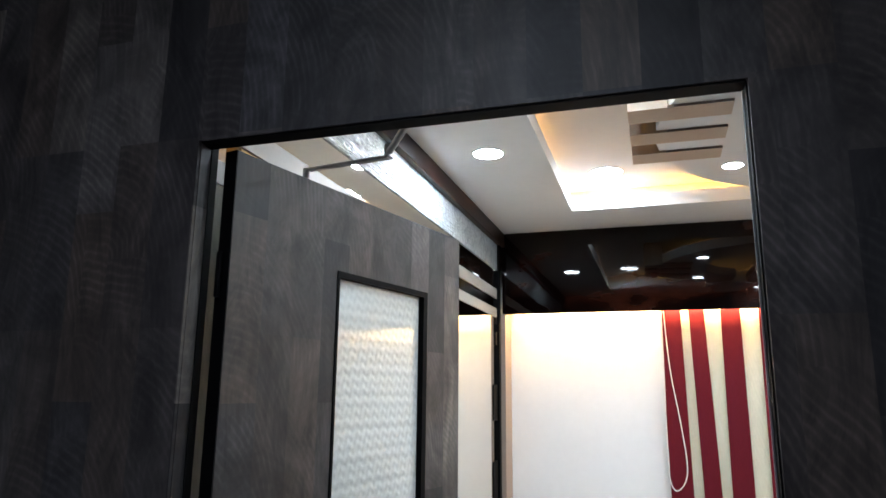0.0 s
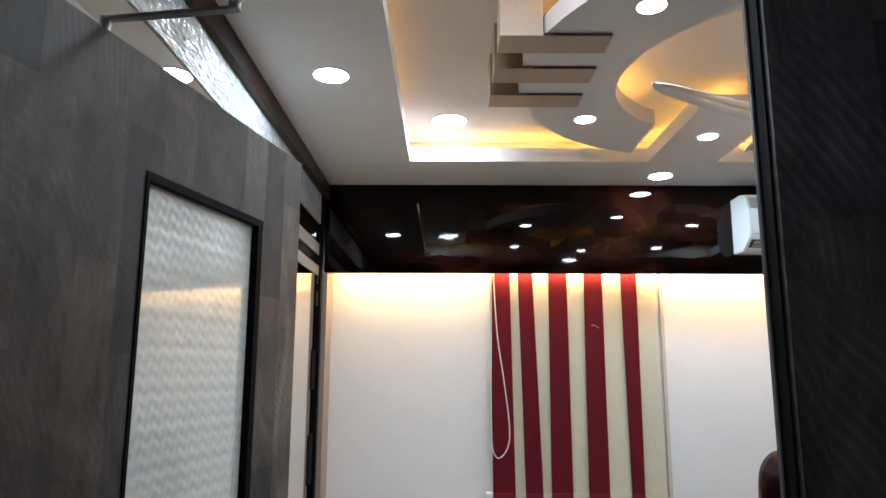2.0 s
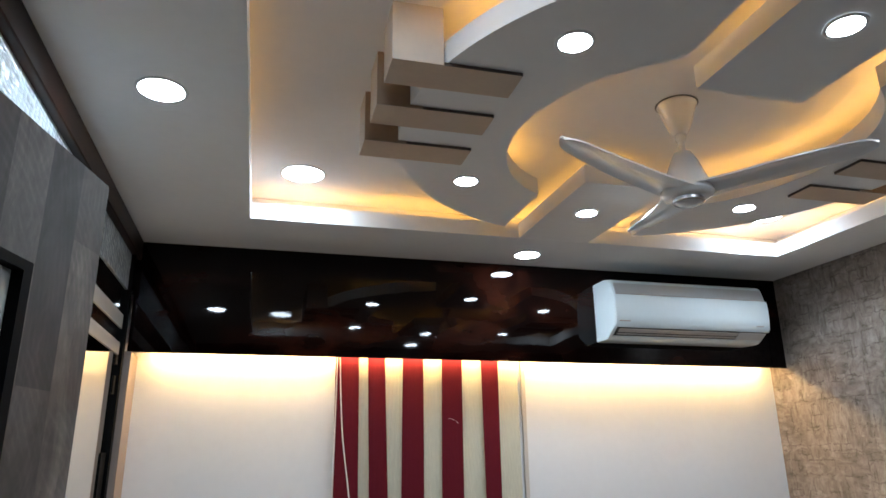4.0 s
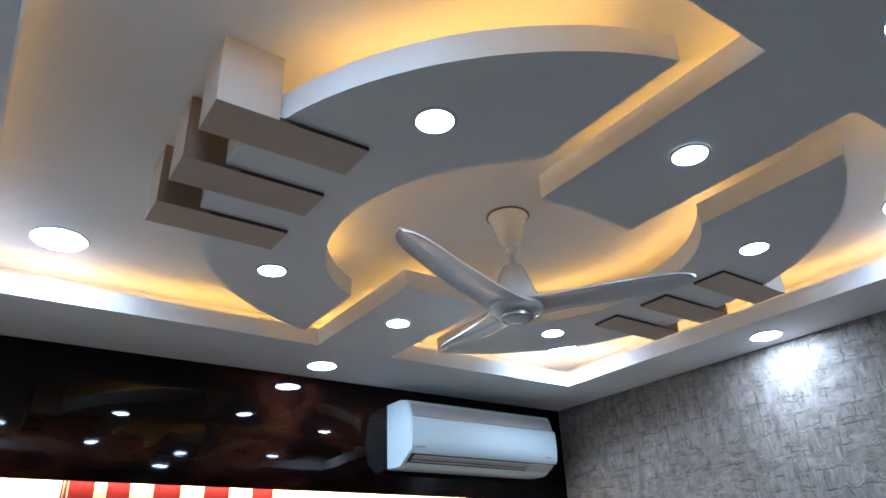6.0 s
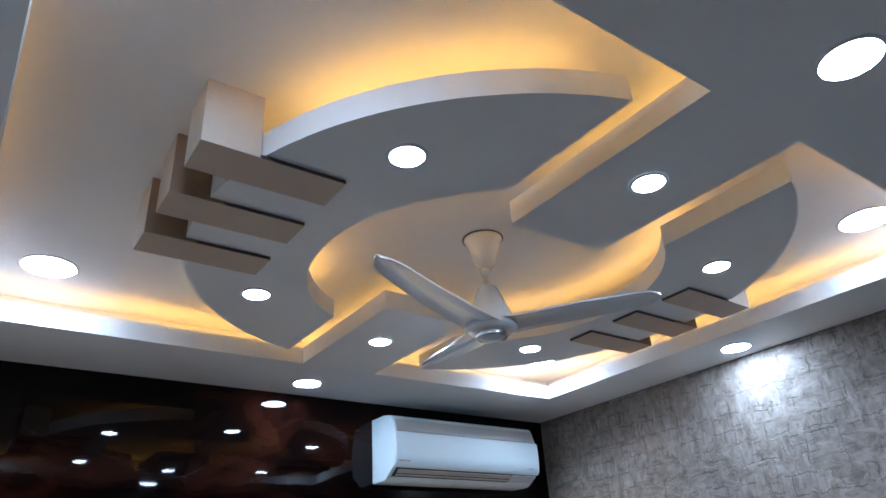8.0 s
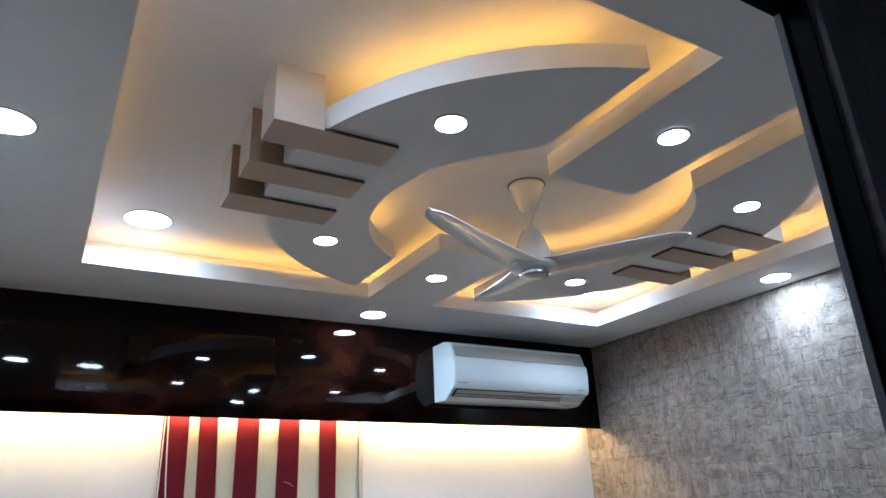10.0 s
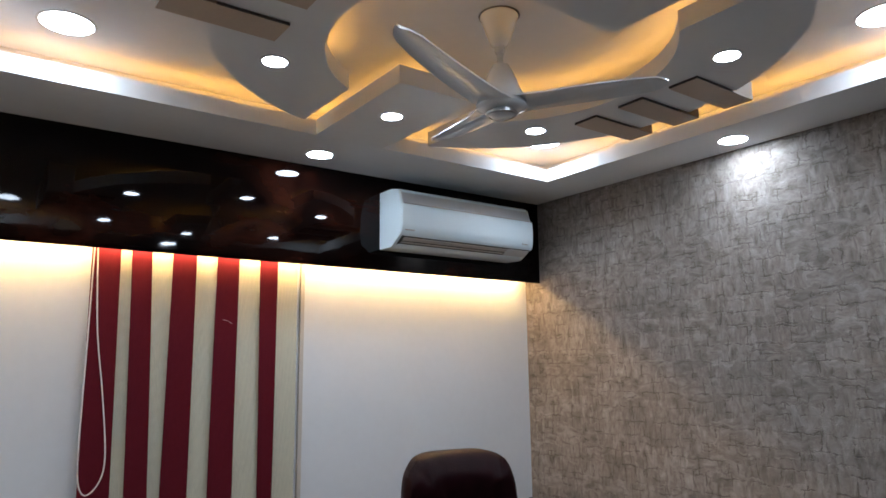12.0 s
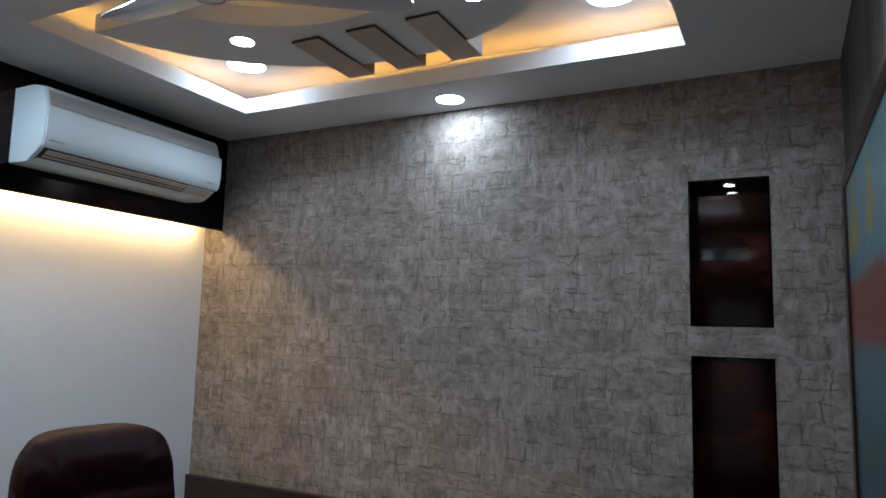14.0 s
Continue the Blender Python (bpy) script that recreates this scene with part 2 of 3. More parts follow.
def mural():
    """Painted board: pale blue with a yellow, a blue and a brick-red brushed field."""
    m = Nodes("painted_board")
    v = m.coords()
    sep = m.tree.nodes.new("ShaderNodeSeparateXYZ")
    m.link(v, sep.inputs[0])
    rag = m.sums("MULTIPLY", m.sums("SUBTRACT", m.noise(m.coords((14, 1, 5)), 1.6, 4), 0.5), 0.22)
    z = m.sums("MULTIPLY", m.sums("ADD", sep.outputs["Z"], rag), 0.62)
    c = m.ramp(z, [(0.0, (0.014, 0.062, 0.078)), (0.44, (0.016, 0.070, 0.088)), (0.52, (0.062, 0.132, 0.165)), (0.585, (0.060, 0.125, 0.155)), (0.60, (0.150, 0.032, 0.0217)),
                   (0.725, (0.19, 0.05, 0.0372)), (0.735, (0.09, 0.18, 0.22)), (1.0, (0.15, 0.24, 0.28))])
    sc = m.node("ShaderNodeTexNoise", Scale=2.6, Detail=2.0)
    m.link(m.coords((1.0, 1.0, 1.6)), sc.inputs["Vector"])
    blot = m.sums("MULTIPLY", m.sums("GREATER_THAN", sc.outputs["Fac"], 0.58), m.sums("GREATER_THAN", z, 0.77))
    c = m.mix(m.sums("MULTIPLY", blot, 0.8), c, (0.26, 0.211, 0.0496))
    blue = m.sums("MULTIPLY", m.sums("GREATER_THAN", m.noise(v, 4.5, 2), 0.62), m.sums("GREATER_THAN", z, 0.75))
    c = m.mix(m.sums("MULTIPLY", blue, 0.8), c, (0.0372, 0.124, 0.26))
    m.colour(c)
    m.put(Roughness=0.3)
    return m.mat


def fabric(name, colour):
    m = Nodes(name)
    rib = m.node("ShaderNodeTexWave", Scale=75.0, Distortion=0.4, Detail=1.0)
    m.link(m.coords(), rib.inputs["Vector"])
    weave = m.noise(m.coords((1, 1, 0.15)), 260, 2)
    c = m.mix(0.5, colour, m.ramp(rib.outputs["Fac"], [(0, (0.55, 0.5, 0.5)), (1, (1.15, 1.15, 1.15))]), "MULTIPLY")
    c = m.mix(0.3, c, m.ramp(weave, [(0.3, (0.75, 0.75, 0.75)), (0.7, (1.2, 1.2, 1.2))]), "MULTIPLY")
    m.colour(c)
    m.put(Roughness=0.85, Specular_IOR_Level=0.12)
    m.bump(rib.outputs["Fac"], 0.3, 0.001)
    return m.mat


def leather():
    m = Nodes("maroon_leather")
    v = m.coords()
    vo = m.node("ShaderNodeTexVoronoi", Scale=160.0)
    m.link(v, vo.inputs["Vector"])
    m.colour(m.ramp(m.noise(v, 9, 4), [(0.3, (0.008, 0.0009, 0.0018)), (0.7, (0.018, 0.0021, 0.0042))]))
    m.put(Roughness=0.45, Specular_IOR_Level=0.12)
    m.bump(vo.outputs["Distance"], 0.35, 0.002)
    return m.mat


M_CEIL = plain("ceiling_paint", (0.78, 0.79, 0.80), 0.7, 0.03, 3.0, relief=0.0006)
M_WHITE = plain("white_wall_paint", (0.74, 0.75, 0.77), 0.6, 0.03, 2.5, relief=0.0006)
M_PAPER = wallpaper()
M_LAC = lacquer("mahogany_lacquer", (0.0022, 0.0007, 0.0006), (0.022, 0.0055, 0.003), rough=0.03, shine=0.21)
M_NICHE = lacquer("red_brown_lacquer", (0.009, 0.0018, 0.0015), (0.07, 0.011, 0.008), rough=0.07)
M_TRIM = lacquer("brown_lacquered_wood", (0.014, 0.006, 0.004), (0.06, 0.024, 0.014), (6, 0.7, 6), 0.3, 0.1)
M_LAMI = laminate("charcoal_laminate", 0.45)
M_LAMI_DOOR = laminate("charcoal_door_laminate", 0.3)
M_GREY = plain("grey_edge_and_shadow", (0.10, 0.10, 0.11), 0.5, 0.1, 20)
M_BLACK = plain("black_paint", (0.0025, 0.0025, 0.003), 0.6, 0.2, 20, specular=0.06)
M_TAN = plain("tan_laminate", (0.52, 0.41, 0.32), 0.5, 0.06, 12)
M_BLOCK = plain("beige_block_paint", (0.55, 0.49, 0.43), 0.65, 0.05, 8)
M_BROWN = plain("brown_gap_side", (0.27, 0.185, 0.125), 0.5, 0.08, 14)
M_EDGE = plain("dark_brown_edge", (0.07, 0.05, 0.04), 0.5, 0.1, 20)
M_BAND = plain("pale_beige_band", (0.42, 0.38, 0.335), 0.4, 0.05, 10)
M_LED = glow("warm_led", WARM, L_STRIP)
M_LEDB = glow("warm_led_bright", WARM, L_BRIGHT)
M_LEDW = glow("warm_led_dim", WARM, L_WEST)
M_LEDF = glow("warm_white_led", WARM_WALL, L_FASCIA)
M_LAMP_T = glow("downlight_glow_large", COOL, L_TRAY)
M_LAMP_S = glow("downlight_glow_medium", COOL, L_SOFFIT)
M_LAMP_L = glow("downlight_glow_small", COOL, L_LEAF)
M_LAMP_N = glow("niche_lamp_glow", COOL, L_NICHE)
M_RING = plain("white_metal_ring", (0.75, 0.75, 0.76), 0.35, 0.03, 30)
M_RIM = plain("grey_metal_rim", (0.62, 0.63, 0.64), 0.4, 0.04, 30)
M_FAN = plain("pearl_white_plastic", (0.72, 0.74, 0.76), 0.24, 0.03, 6, coat=0.6)
M_AC = plain("white_abs_plastic", (0.67, 0.76, 0.80), 0.38, 0.02, 5)
M_ACD = plain("grey_vent_plastic", (0.42, 0.38, 0.35), 0.5, 0.06, 18)
M_ACG = plain("pale_grey_plastic", (0.50, 0.51, 0.52), 0.5, 0.04, 12)
M_ACK = plain("dark_vent_slot", (0.02, 0.02, 0.02), 0.6, 0.1, 18)
M_RED = fabric("maroon_blind_fabric", (0.128, 0.010, 0.018))
# maroon fabric again, lighter: the extra light on the hems is in the colour
M_HEM_LIT = fabric("maroon_lit_hem_fabric", (0.19, 0.016, 0.028))
M_CREAM = fabric("cream_blind_fabric", (0.66, 0.62, 0.48))
M_CORD = plain("white_cord", (0.75, 0.68, 0.66), 0.6, 0.08, 60)
M_METAL = plain("brushed_steel", (0.42, 0.42, 0.43), 0.32, 0.08, 40, metallic=1.0)
M_LEATHER = leather()
M_GLASS = pressed_glass("pressed_frosted_glass", (0.80, 0.90, 0.95), 56, 0.14, 0.0, 0.009, (1, 0.55, 1.3), 0.28, 0.60)
M_DOORGLASS = scalloped_glass()
M_MIRROR = plain("tinted_mirror", (0.86, 0.82, 0.74), 0.02, 0.01, 2, metallic=1.0)
M_BEIGE = plain("beige_paint", (0.27, 0.21, 0.18), 0.6, 0.05, 6)
M_FLOOR = plain("floor_tile", (0.21, 0.185, 0.165), 0.25, 0.12, 4)
M_CORR = plain("corridor_paint", (0.45, 0.45, 0.46), 0.6, 0.05, 3)
M_MURAL = mural()
M_DADO = wood("dark_red_brown_wood", (0.016, 0.005, 0.004), (0.042, 0.013, 0.009), 0.3)


# ---- mesh helpers ----
def add_box(bm, x0, x1, y0, y1, z0, z1):
    v = [bm.verts.new((x, y, z)) for x in (x0, x1) for y in (y0, y1) for z in (z0, z1)]
    for q in ((0, 1, 3, 2), (4, 6, 7, 5), (0, 4, 5, 1), (2, 3, 7, 6), (0, 2, 6, 4), (1, 5, 7, 3)):
        bm.faces.new([v[i] for i in q])
    return v


def box(x0, x1, y0, y1, z0, z1, bevel=0.0, segments=2):
    bm = bmesh.new()
    add_box(bm, x0, x1, y0, y1, z0, z1)
    if bevel:
        bmesh.ops.bevel(bm, geom=bm.edges[:], offset=bevel, segments=segments, profile=0.6, affect="EDGES")
    return bm


def boxes(rows):
    bm = bmesh.new()
    for r in rows:
        add_box(bm, *r)
    return bm


def prism(points, z0, z1, bevel=0.0):
    """An upright prism over a plan outline."""
    bm = bmesh.new()
    low = [bm.verts.new((x, y, z0)) for x, y in points]
    top = [bm.verts.new((x, y, z1)) for x, y in points]
    n = len(points)
    bm.faces.new(low[::-1])
    bm.faces.new(top)
    for i in range(n):
        bm.faces.new((low[i], low[(i + 1) % n], top[(i + 1) % n], top[i]))
    bmesh.ops.recalc_face_normals(bm, faces=bm.faces[:])
    if bevel:
        rim = [e for e in bm.edges if abs(e.verts[0].co.z - e.verts[1].co.z) < 1e-6]
        bmesh.ops.bevel(bm, geom=rim, offset=bevel, segments=2, profile=0.6, affect="EDGES")
    return bm


def lathe(profile, x=0, y=0, sides=40):
    """A turned body; profile: (radius, z) rows."""
    bm = bmesh.new()
    rings = []
    for r, z in profile:
        if r < 1e-5:
            rings.append([bm.verts.new((x, y, z))])
        else:
            rings.append([bm.verts.new((x + r * math.cos(2 * math.pi * i / sides), y + r * math.sin(2 * math.pi * i / sides), z)) for i in range(sides)])
    for a, b in zip(rings, rings[1:]):
        for i in range(sides):
            j = (i + 1) % sides
            q = [a[0]] if len(a) == 1 else [a[i], a[j]]
            q += [b[0]] if len(b) == 1 else [b[j], b[i]]
            if len(q) > 2:
                bm.faces.new(q)
    bmesh.ops.recalc_face_normals(bm, faces=bm.faces[:])
    return bm


def tube(points, radius, sides=10):
    """A round bar along a line of points."""
    bm = bmesh.new()
    pts = [Vector(p) for p in points]
    rings = []
    for i, p in enumerate(pts):
        d = (pts[min(i + 1, len(pts) - 1)] - pts[max(i - 1, 0)]).normalized()
        u = d.cross(Vector((0.31, 0.17, 0.93)))
        u = (u if u.length > 0.05 else d.cross(Vector((1, 0, 0)))).normalized()
        w = d.cross(u)
        rings.append([bm.verts.new(p + radius * (math.cos(a) * u + math.sin(a) * w)) for a in [2 * math.pi * k / sides for k in range(sides)]])
    for a, b in zip(rings, rings[1:]):
        for k in range(sides):
            bm.faces.new((a[k], a[(k + 1) % sides], b[(k + 1) % sides], b[k]))
    bm.faces.new(rings[0][::-1])
    bm.faces.new(rings[-1])
    bmesh.ops.recalc_face_normals(bm, faces=bm.faces[:])
    return bm


def mesh_object(name, bm, material, smooth=False):
    me = bpy.data.meshes.new(name)
    bm.to_mesh(me)
    bm.free()
    for mt in material if isinstance(material, (list, tuple)) else (material,):
        me.materials.append(mt)
    if smooth:
        for p in me.polygons:
            p.use_smooth = True
        me.set_sharp_from_angle(angle=radians(35))
    return new(name, me)


def part(name, bm, material, parent, label="", smooth=False):
    ob = mesh_object(name, bm, material, smooth)
    ob.parent = parent
    if label:
        tagged(ob, label)
    return ob


def thing(name, label, category, at=(0, 0, 0), turn=0, group="", kind=""):
    ob = new(name)
    ob.empty_display_size = 0.1
    ob.matrix_basis = pose(*at, 0, 0, turn)
    return tagged(ob, label, category, group, kind)


def setting(name, bm, material, label, category, smooth=False):
    return tagged(mesh_object(name, bm, material, smooth), label, category, kind="structure")


# ---- the cabin's shell ----
NY0, NY1 = 1.522, 1.828           # niches in the papered wall
NZ = ((1.56, 2.16), (0.84, 1.442))
setting("wall_east", boxes([
    (X1, X1 + 0.2, NY1, Y1 + 0.15, 0, 2.9), (X1, X1 + 0.2, Y0 - 0.12, NY0, 0, 2.9),
    (X1, X1 + 0.2, NY0, NY1, NZ[0][1], 2.9), (X1, X1 + 0.2, NY0, NY1, NZ[1][1], NZ[0][0]), (X1, X1 + 0.2, NY0, NY1, 0, NZ[1][0]),
]), M_PAPER, "wall in greige embossed stone-pattern wallpaper", "wall")
setting("wall_north", box(X0 - 0.2, X1, Y1, Y1 + 0.15, 0, 2.9), M_WHITE, "smooth white painted back wall", "wall")
setting("wall_west", box(-1.16, -0.995, Y0, Y1, 0, 2.9), M_BEIGE, "beige side wall behind glass panelling", "wall")
setting("floor", box(-2.6, X1 + 0.2, -2.2, Y1 + 0.15, -0.1, 0), M_FLOOR, "polished beige tiled floor", "floor")

# dark laminate front with the door opening through it
OX0, OX1, OZ = -0.942, 0.176, 2.091
YW = 1.238                        # corridor face of the partition
setting("wall_south", boxes([
    (-2.6, OX0, YW, Y0, 0, 2.9), (OX1, X1, YW, Y0, 0, 2.9), (OX0, OX1, YW, Y0, OZ, 2.9),
]), M_LAMI, "partition clad in charcoal wood-patchwork laminate", "wall")

# corridor behind the camera
setting("corridor_wall", boxes([(-2.7, -2.6, -2.2, Y0, 0, 2.9), (X1, X1 + 0.1, -2.2, 1.14, 0, 2.9), (-2.7, X1 + 0.1, -2.3, -2.2, 0, 2.9)]),
        M_CORR, "plain grey corridor walls", "wall")
setting("corridor_ceiling", box(-2.7, X1 + 0.1, -2.3, YW, 2.8, 2.9), M_CORR, "plain grey corridor ceiling", "ceiling")


# ---- ceiling ----
def ring_slab(outer, inner, z0, z1):
    bm = bmesh.new()
    ps = []
    for (x0, x1, y0, y1) in (outer, inner):
        ps.append([[bm.verts.new((x, y, z)) for x, y in ((x0, y0), (x1, y0), (x1, y1), (x0, y1))] for z in (z0, z1)])
    (ol, oh), (il, ih) = ps
    for i in range(4):
        j = (i + 1) % 4
        for q in ((ol[i], ol[j], il[j], il[i]), (oh[i], ih[i], ih[j], oh[j]), (il[i], il[j], ih[j], ih[i]), (ol[i], oh[i], oh[j], ol[j])):
            bm.faces.new(q)
    bmesh.ops.recalc_face_normals(bm, faces=bm.faces[:])
    return bm


soffit = ring_slab((-1.03, X1, Y0, Y1), (TX0, TX1, TY0, TY1), ZC, ZS)
add_box(soffit, BX0, BX1, TY0, 2.475, ZC + 0.0005, ZS)
add_box(soffit, BX0, BX1, 3.205, TY1, ZC + 0.0005, ZS)
setting("ceiling", soffit, M_CEIL, "white plasterboard soffit round a recessed tray", "ceiling")
COVE, ZL, ZLT = 0.16, 2.591, 2.662
setting("ceiling_recess", box(-1.03, X1, Y0, Y1, ZU, ZU + 0.08), M_CEIL, "white upper face of the ceiling tray", "ceiling")
setting("ceiling_cove", ring_slab((-1.0, X1, Y0, Y1), (TX0 - COVE, TX1 + COVE, TY0 - COVE, TY1 + COVE), ZS + 0.0005, ZU - 0.0005), M_CEIL, "white cove sides behind the led ledge", "ceiling")


def leaf_outline(side):
    """Plan of one half of the broken ring; side -1 west, 1 east."""
    cut = 0.315
    a_out, a_in = math.acos(cut / RO), math.acos(cut / RI)
    n = 48
    out = [(RO * math.cos(a), RO * math.sin(a) - 0.015) for a in [-a_out + 2 * a_out * i / n for i in range(n + 1)]]
    inn = [(RI * math.cos(a), RI * math.sin(a)) for a in [a_in - 2 * a_in * i / n for i in range(n + 1)]]
    cx = CX if side < 0 else CX + 0.025
    return [(cx + side * x, CY + y) for x, y in out + inn]


for side in (-1, 1):
    setting("ceiling_panel", prism(leaf_outline(side), ZL, ZLT), M_CEIL, "white crescent plasterboard panel hung in the tray", "ceiling panel")

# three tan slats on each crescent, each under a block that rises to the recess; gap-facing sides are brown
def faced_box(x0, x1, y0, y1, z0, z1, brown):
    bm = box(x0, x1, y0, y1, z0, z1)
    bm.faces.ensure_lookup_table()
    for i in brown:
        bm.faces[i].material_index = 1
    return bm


for side in (-1, 1):
    for k, yc in enumerate((2.564, 2.812, 3.056)):
        xa, xb = (-0.056, 0.313) if side < 0 else (1.722, 2.104)
        edge = 0.085 if side < 0 else 1.962
        slat = thing("ceiling_slat", "tan laminate slat under a beige block on the crescent panel", "ceiling slat", (0, 0, 0), group="tan ceiling slats")
        part("strip", faced_box(xa, xb, yc - 0.062, yc + 0.062, ZL - 0.011, ZL - 0.0005, (0, 1, 2, 3)), [M_TAN, M_EDGE], slat)
        bx = (xa - 0.001, edge) if side < 0 else (edge, xb + 0.001)
        # sides that face a neighbouring block take the darker brown
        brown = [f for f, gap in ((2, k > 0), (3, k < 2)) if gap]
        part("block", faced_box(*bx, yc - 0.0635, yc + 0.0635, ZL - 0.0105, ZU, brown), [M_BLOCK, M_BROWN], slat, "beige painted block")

# ---- warm led strips in the coves ----
def led_line(rows, material, label):
    return tagged(mesh_object("led_strip", boxes(rows), material), label, "led strip", "warm led strips")


s = 0.048
led_line([(TX0, TX1, TY1 + s, TY1 + s + 0.012, ZS, ZS + 0.006)], M_LED, "warm led strip laid on the cove ledge")
led_line([(TX0, TX1, TY0 - s - 0.012, TY0 - s, ZS, ZS + 0.006)], M_LED, "warm led strip laid on the cove ledge")
led_line([(TX0 - 2 * s - 0.012, TX0 - 2 * s, TY0, TY1, ZS, ZS + 0.006)], M_LEDW, "warm led strip laid on the cove ledge")
led_line([(TX1 + s, TX1 + s + 0.012, TY0, TY1, ZS, ZS + 0.006)], M_LED, "warm led strip laid on the cove ledge")
led_line([((BX0 + BX1) / 2 - 0.006, (BX0 + BX1) / 2 + 0.006, TY0, 2.40, ZS, ZS + 0.006)], M_LED, "warm led strip on top of the ceiling bar")
led_line([((BX0 + BX1) / 2 - 0.006, (BX0 + BX1) / 2 + 0.006, 3.28, TY1, ZS, ZS + 0.006)], M_LED, "warm led strip on top of the ceiling bar")


def led_arc(side, radius, a0, a1, material):
    n = 40
    ring = []
    for r in (radius, radius + 0.012):
        ring.append([(CX + side * r * math.cos(a), CY + r * math.sin(a)) for a in [radians(a0 + (a1 - a0) * i / n) for i in range(n + 1)]])
    tagged(mesh_object("led_strip", prism(ring[0] + ring[1][::-1], ZLT, ZLT + 0.006), material), "warm led strip along the crescent panel's top", "led strip", "warm led strips")


led_arc(-1, RI + 0.05, -55, 55, M_LEDB)
led_arc(1, RI + 0.05, -55, 55, M_LED)
led_arc(-1, RO - 0.06, -66, -22, M_LED)

led_line([(X0 + 0.1, X1 - 0.09, YF + 0.074, YF + 0.084, 2.094, 2.100)], M_LEDF, "warm white led strip behind the pelmet")


# ---- downlights ----
def downlight(x, y, z, radius, glass, group):
    lamp = thing("downlight", "round recessed led downlight, lit, thin grey rim", "downlight", (x, y, z), group=group)
    rim = radius + 0.010
    part("rim", lathe([(radius, -0.0005), (radius, -0.0035), (rim - 0.002, -0.0035), (rim, -0.002), (rim, 0.0)]), M_RIM, lamp, smooth=True)
    part("diffuser", lathe([(radius, -0.0025), (0, -0.0025)], sides=32), glass, lamp, "glowing white diffuser")
    return lamp


for x, y in ((-0.216, 3.75), (2.164, 3.76), (2.169, 2.02), (-0.21, 2.02)):
    downlight(x, y, ZU, 0.088, M_LAMP_T, "tray downlights")
for x, y in ((0.997, 4.196), (2.56, 2.863), (-0.671, 2.851), (1.025, 1.559)):
    downlight(x, y, ZC, 0.064, M_LAMP_S, "soffit downlights")
for x, y, z in ((0.38, 3.28, ZL), (1.015, 3.527, ZC), (0.39, 2.331, ZL), (1.033, 2.114, ZC), (1.663, 2.343, ZL), (1.646, 3.292, ZL)):
    downlight(x, y, z, 0.043, M_LAMP_L, "panel downlights")

# ---- unseen lamp panel added on the corridor ceiling to light the laminate front ----
clamp = thing("added_corridor_light", "unseen square led panel added to light the corridor", "ceiling light", (-0.45, -0.3, 2.8))
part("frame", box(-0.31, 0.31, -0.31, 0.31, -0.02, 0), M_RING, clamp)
part("diffuser", box(-0.29, 0.29, -0.29, 0.29, -0.024, -0.0205), glow("added_corridor_glow", (0.66, 0.80, 1.0), 8.5), clamp, "glowing panel")

# ---- pelmet ----
pel = thing("pelmet", "glossy dark mahogany pelmet below the ceiling", "pelmet", (X0, YF, 2.06), kind="structure")
part("front_board", box(0, 2.62 - X0, 0, 0.02, 0, 0.54, 0.002, 1), M_LAC, pel)
part("end_board", box(2.62 - X0 + 0.002, X1 - X0, 0.0005, 0.02, 0, 0.54), M_LAC, pel)
part("top_strip", box(0, X1 - X0, 0.0205, 0.105, 0.0405, 0.055), M_LAC, pel)

# ---- air conditioner ----
ac = thing("air_conditioner", "white split air conditioner hung on the dark pelmet", "air conditioner", (1.476, YF, 2.172))
W, H, D = 0.966, 0.336, 0.230


def shell(profile, stations):
    """A moulded shell along x over a (y, z) profile; stations: (x, shrink) rows."""
    bm = bmesh.new()
    rings = [[bm.verts.new((x, y * k, H / 2 + (z - H / 2) * k)) for y, z in profile] for x, k in stations]
    n = len(profile)
    for a, b in zip(rings, rings[1:]):
        for i in range(n):
            bm.faces.new((a[i], a[(i + 1) % n], b[(i + 1) % n], b[i]))
    bm.faces.new(rings[0])
    bm.faces.new(rings[-1][::-1])
    bmesh.ops.recalc_face_normals(bm, faces=bm.faces[:])
    return bm


part("body", shell([(0.0, 0.004), (-0.10, 0.0), (-0.128, 0.002), (-0.212, 0.058), (-0.222, 0.075), (-D + 0.004, 0.12), (-D + 0.002, 0.232), (-0.205, 0.305), (-0.19, 0.320), (-0.12, H), (0.0, H)],
                   ((0, 0.975), (0.005, 0.993), (0.012, 1), (W - 0.014, 1), (W - 0.006, 0.99), (W, 0.97))), M_AC, ac, smooth=True)
part("front_panel", shell([(-0.19, 0.060), (-0.214, 0.056), (-0.228, 0.072), (-D - 0.005, 0.12), (-D - 0.006, 0.19), (-D - 0.003, 0.230), (-0.20, 0.233)],
                          ((0.004, 0.99), (0.008, 1), (W + 0.002, 1), (W + 0.006, 0.985))), M_AC, ac, smooth=True)
groove = part("top_groove", box(0.012, W - 0.012, 0.004, 0.070, -0.003, 0.004, 0.001, 1), M_ACG, ac, "pale grey intake grille")
groove.matrix_basis = pose(0, -D + 0.003, 0.234, 70, 0, 0)
# solid grey bar that draws the shade in the gap above the front panel
part("panel_gap_shade", box(0.013, W - 0.012, -D - 0.002, -D + 0.02, 0.2335, 0.2375), M_ACD, ac, "grey strip drawn as the panel gap's shade")
SLOPE = pose(0, -0.213, 0.057, -33.5, 0, 0)
vent = part("vent", box(0.016, W - 0.012, 0.002, 0.076, -0.002, 0.004), M_ACK, ac, "dark air outlet")
vent.matrix_basis = SLOPE
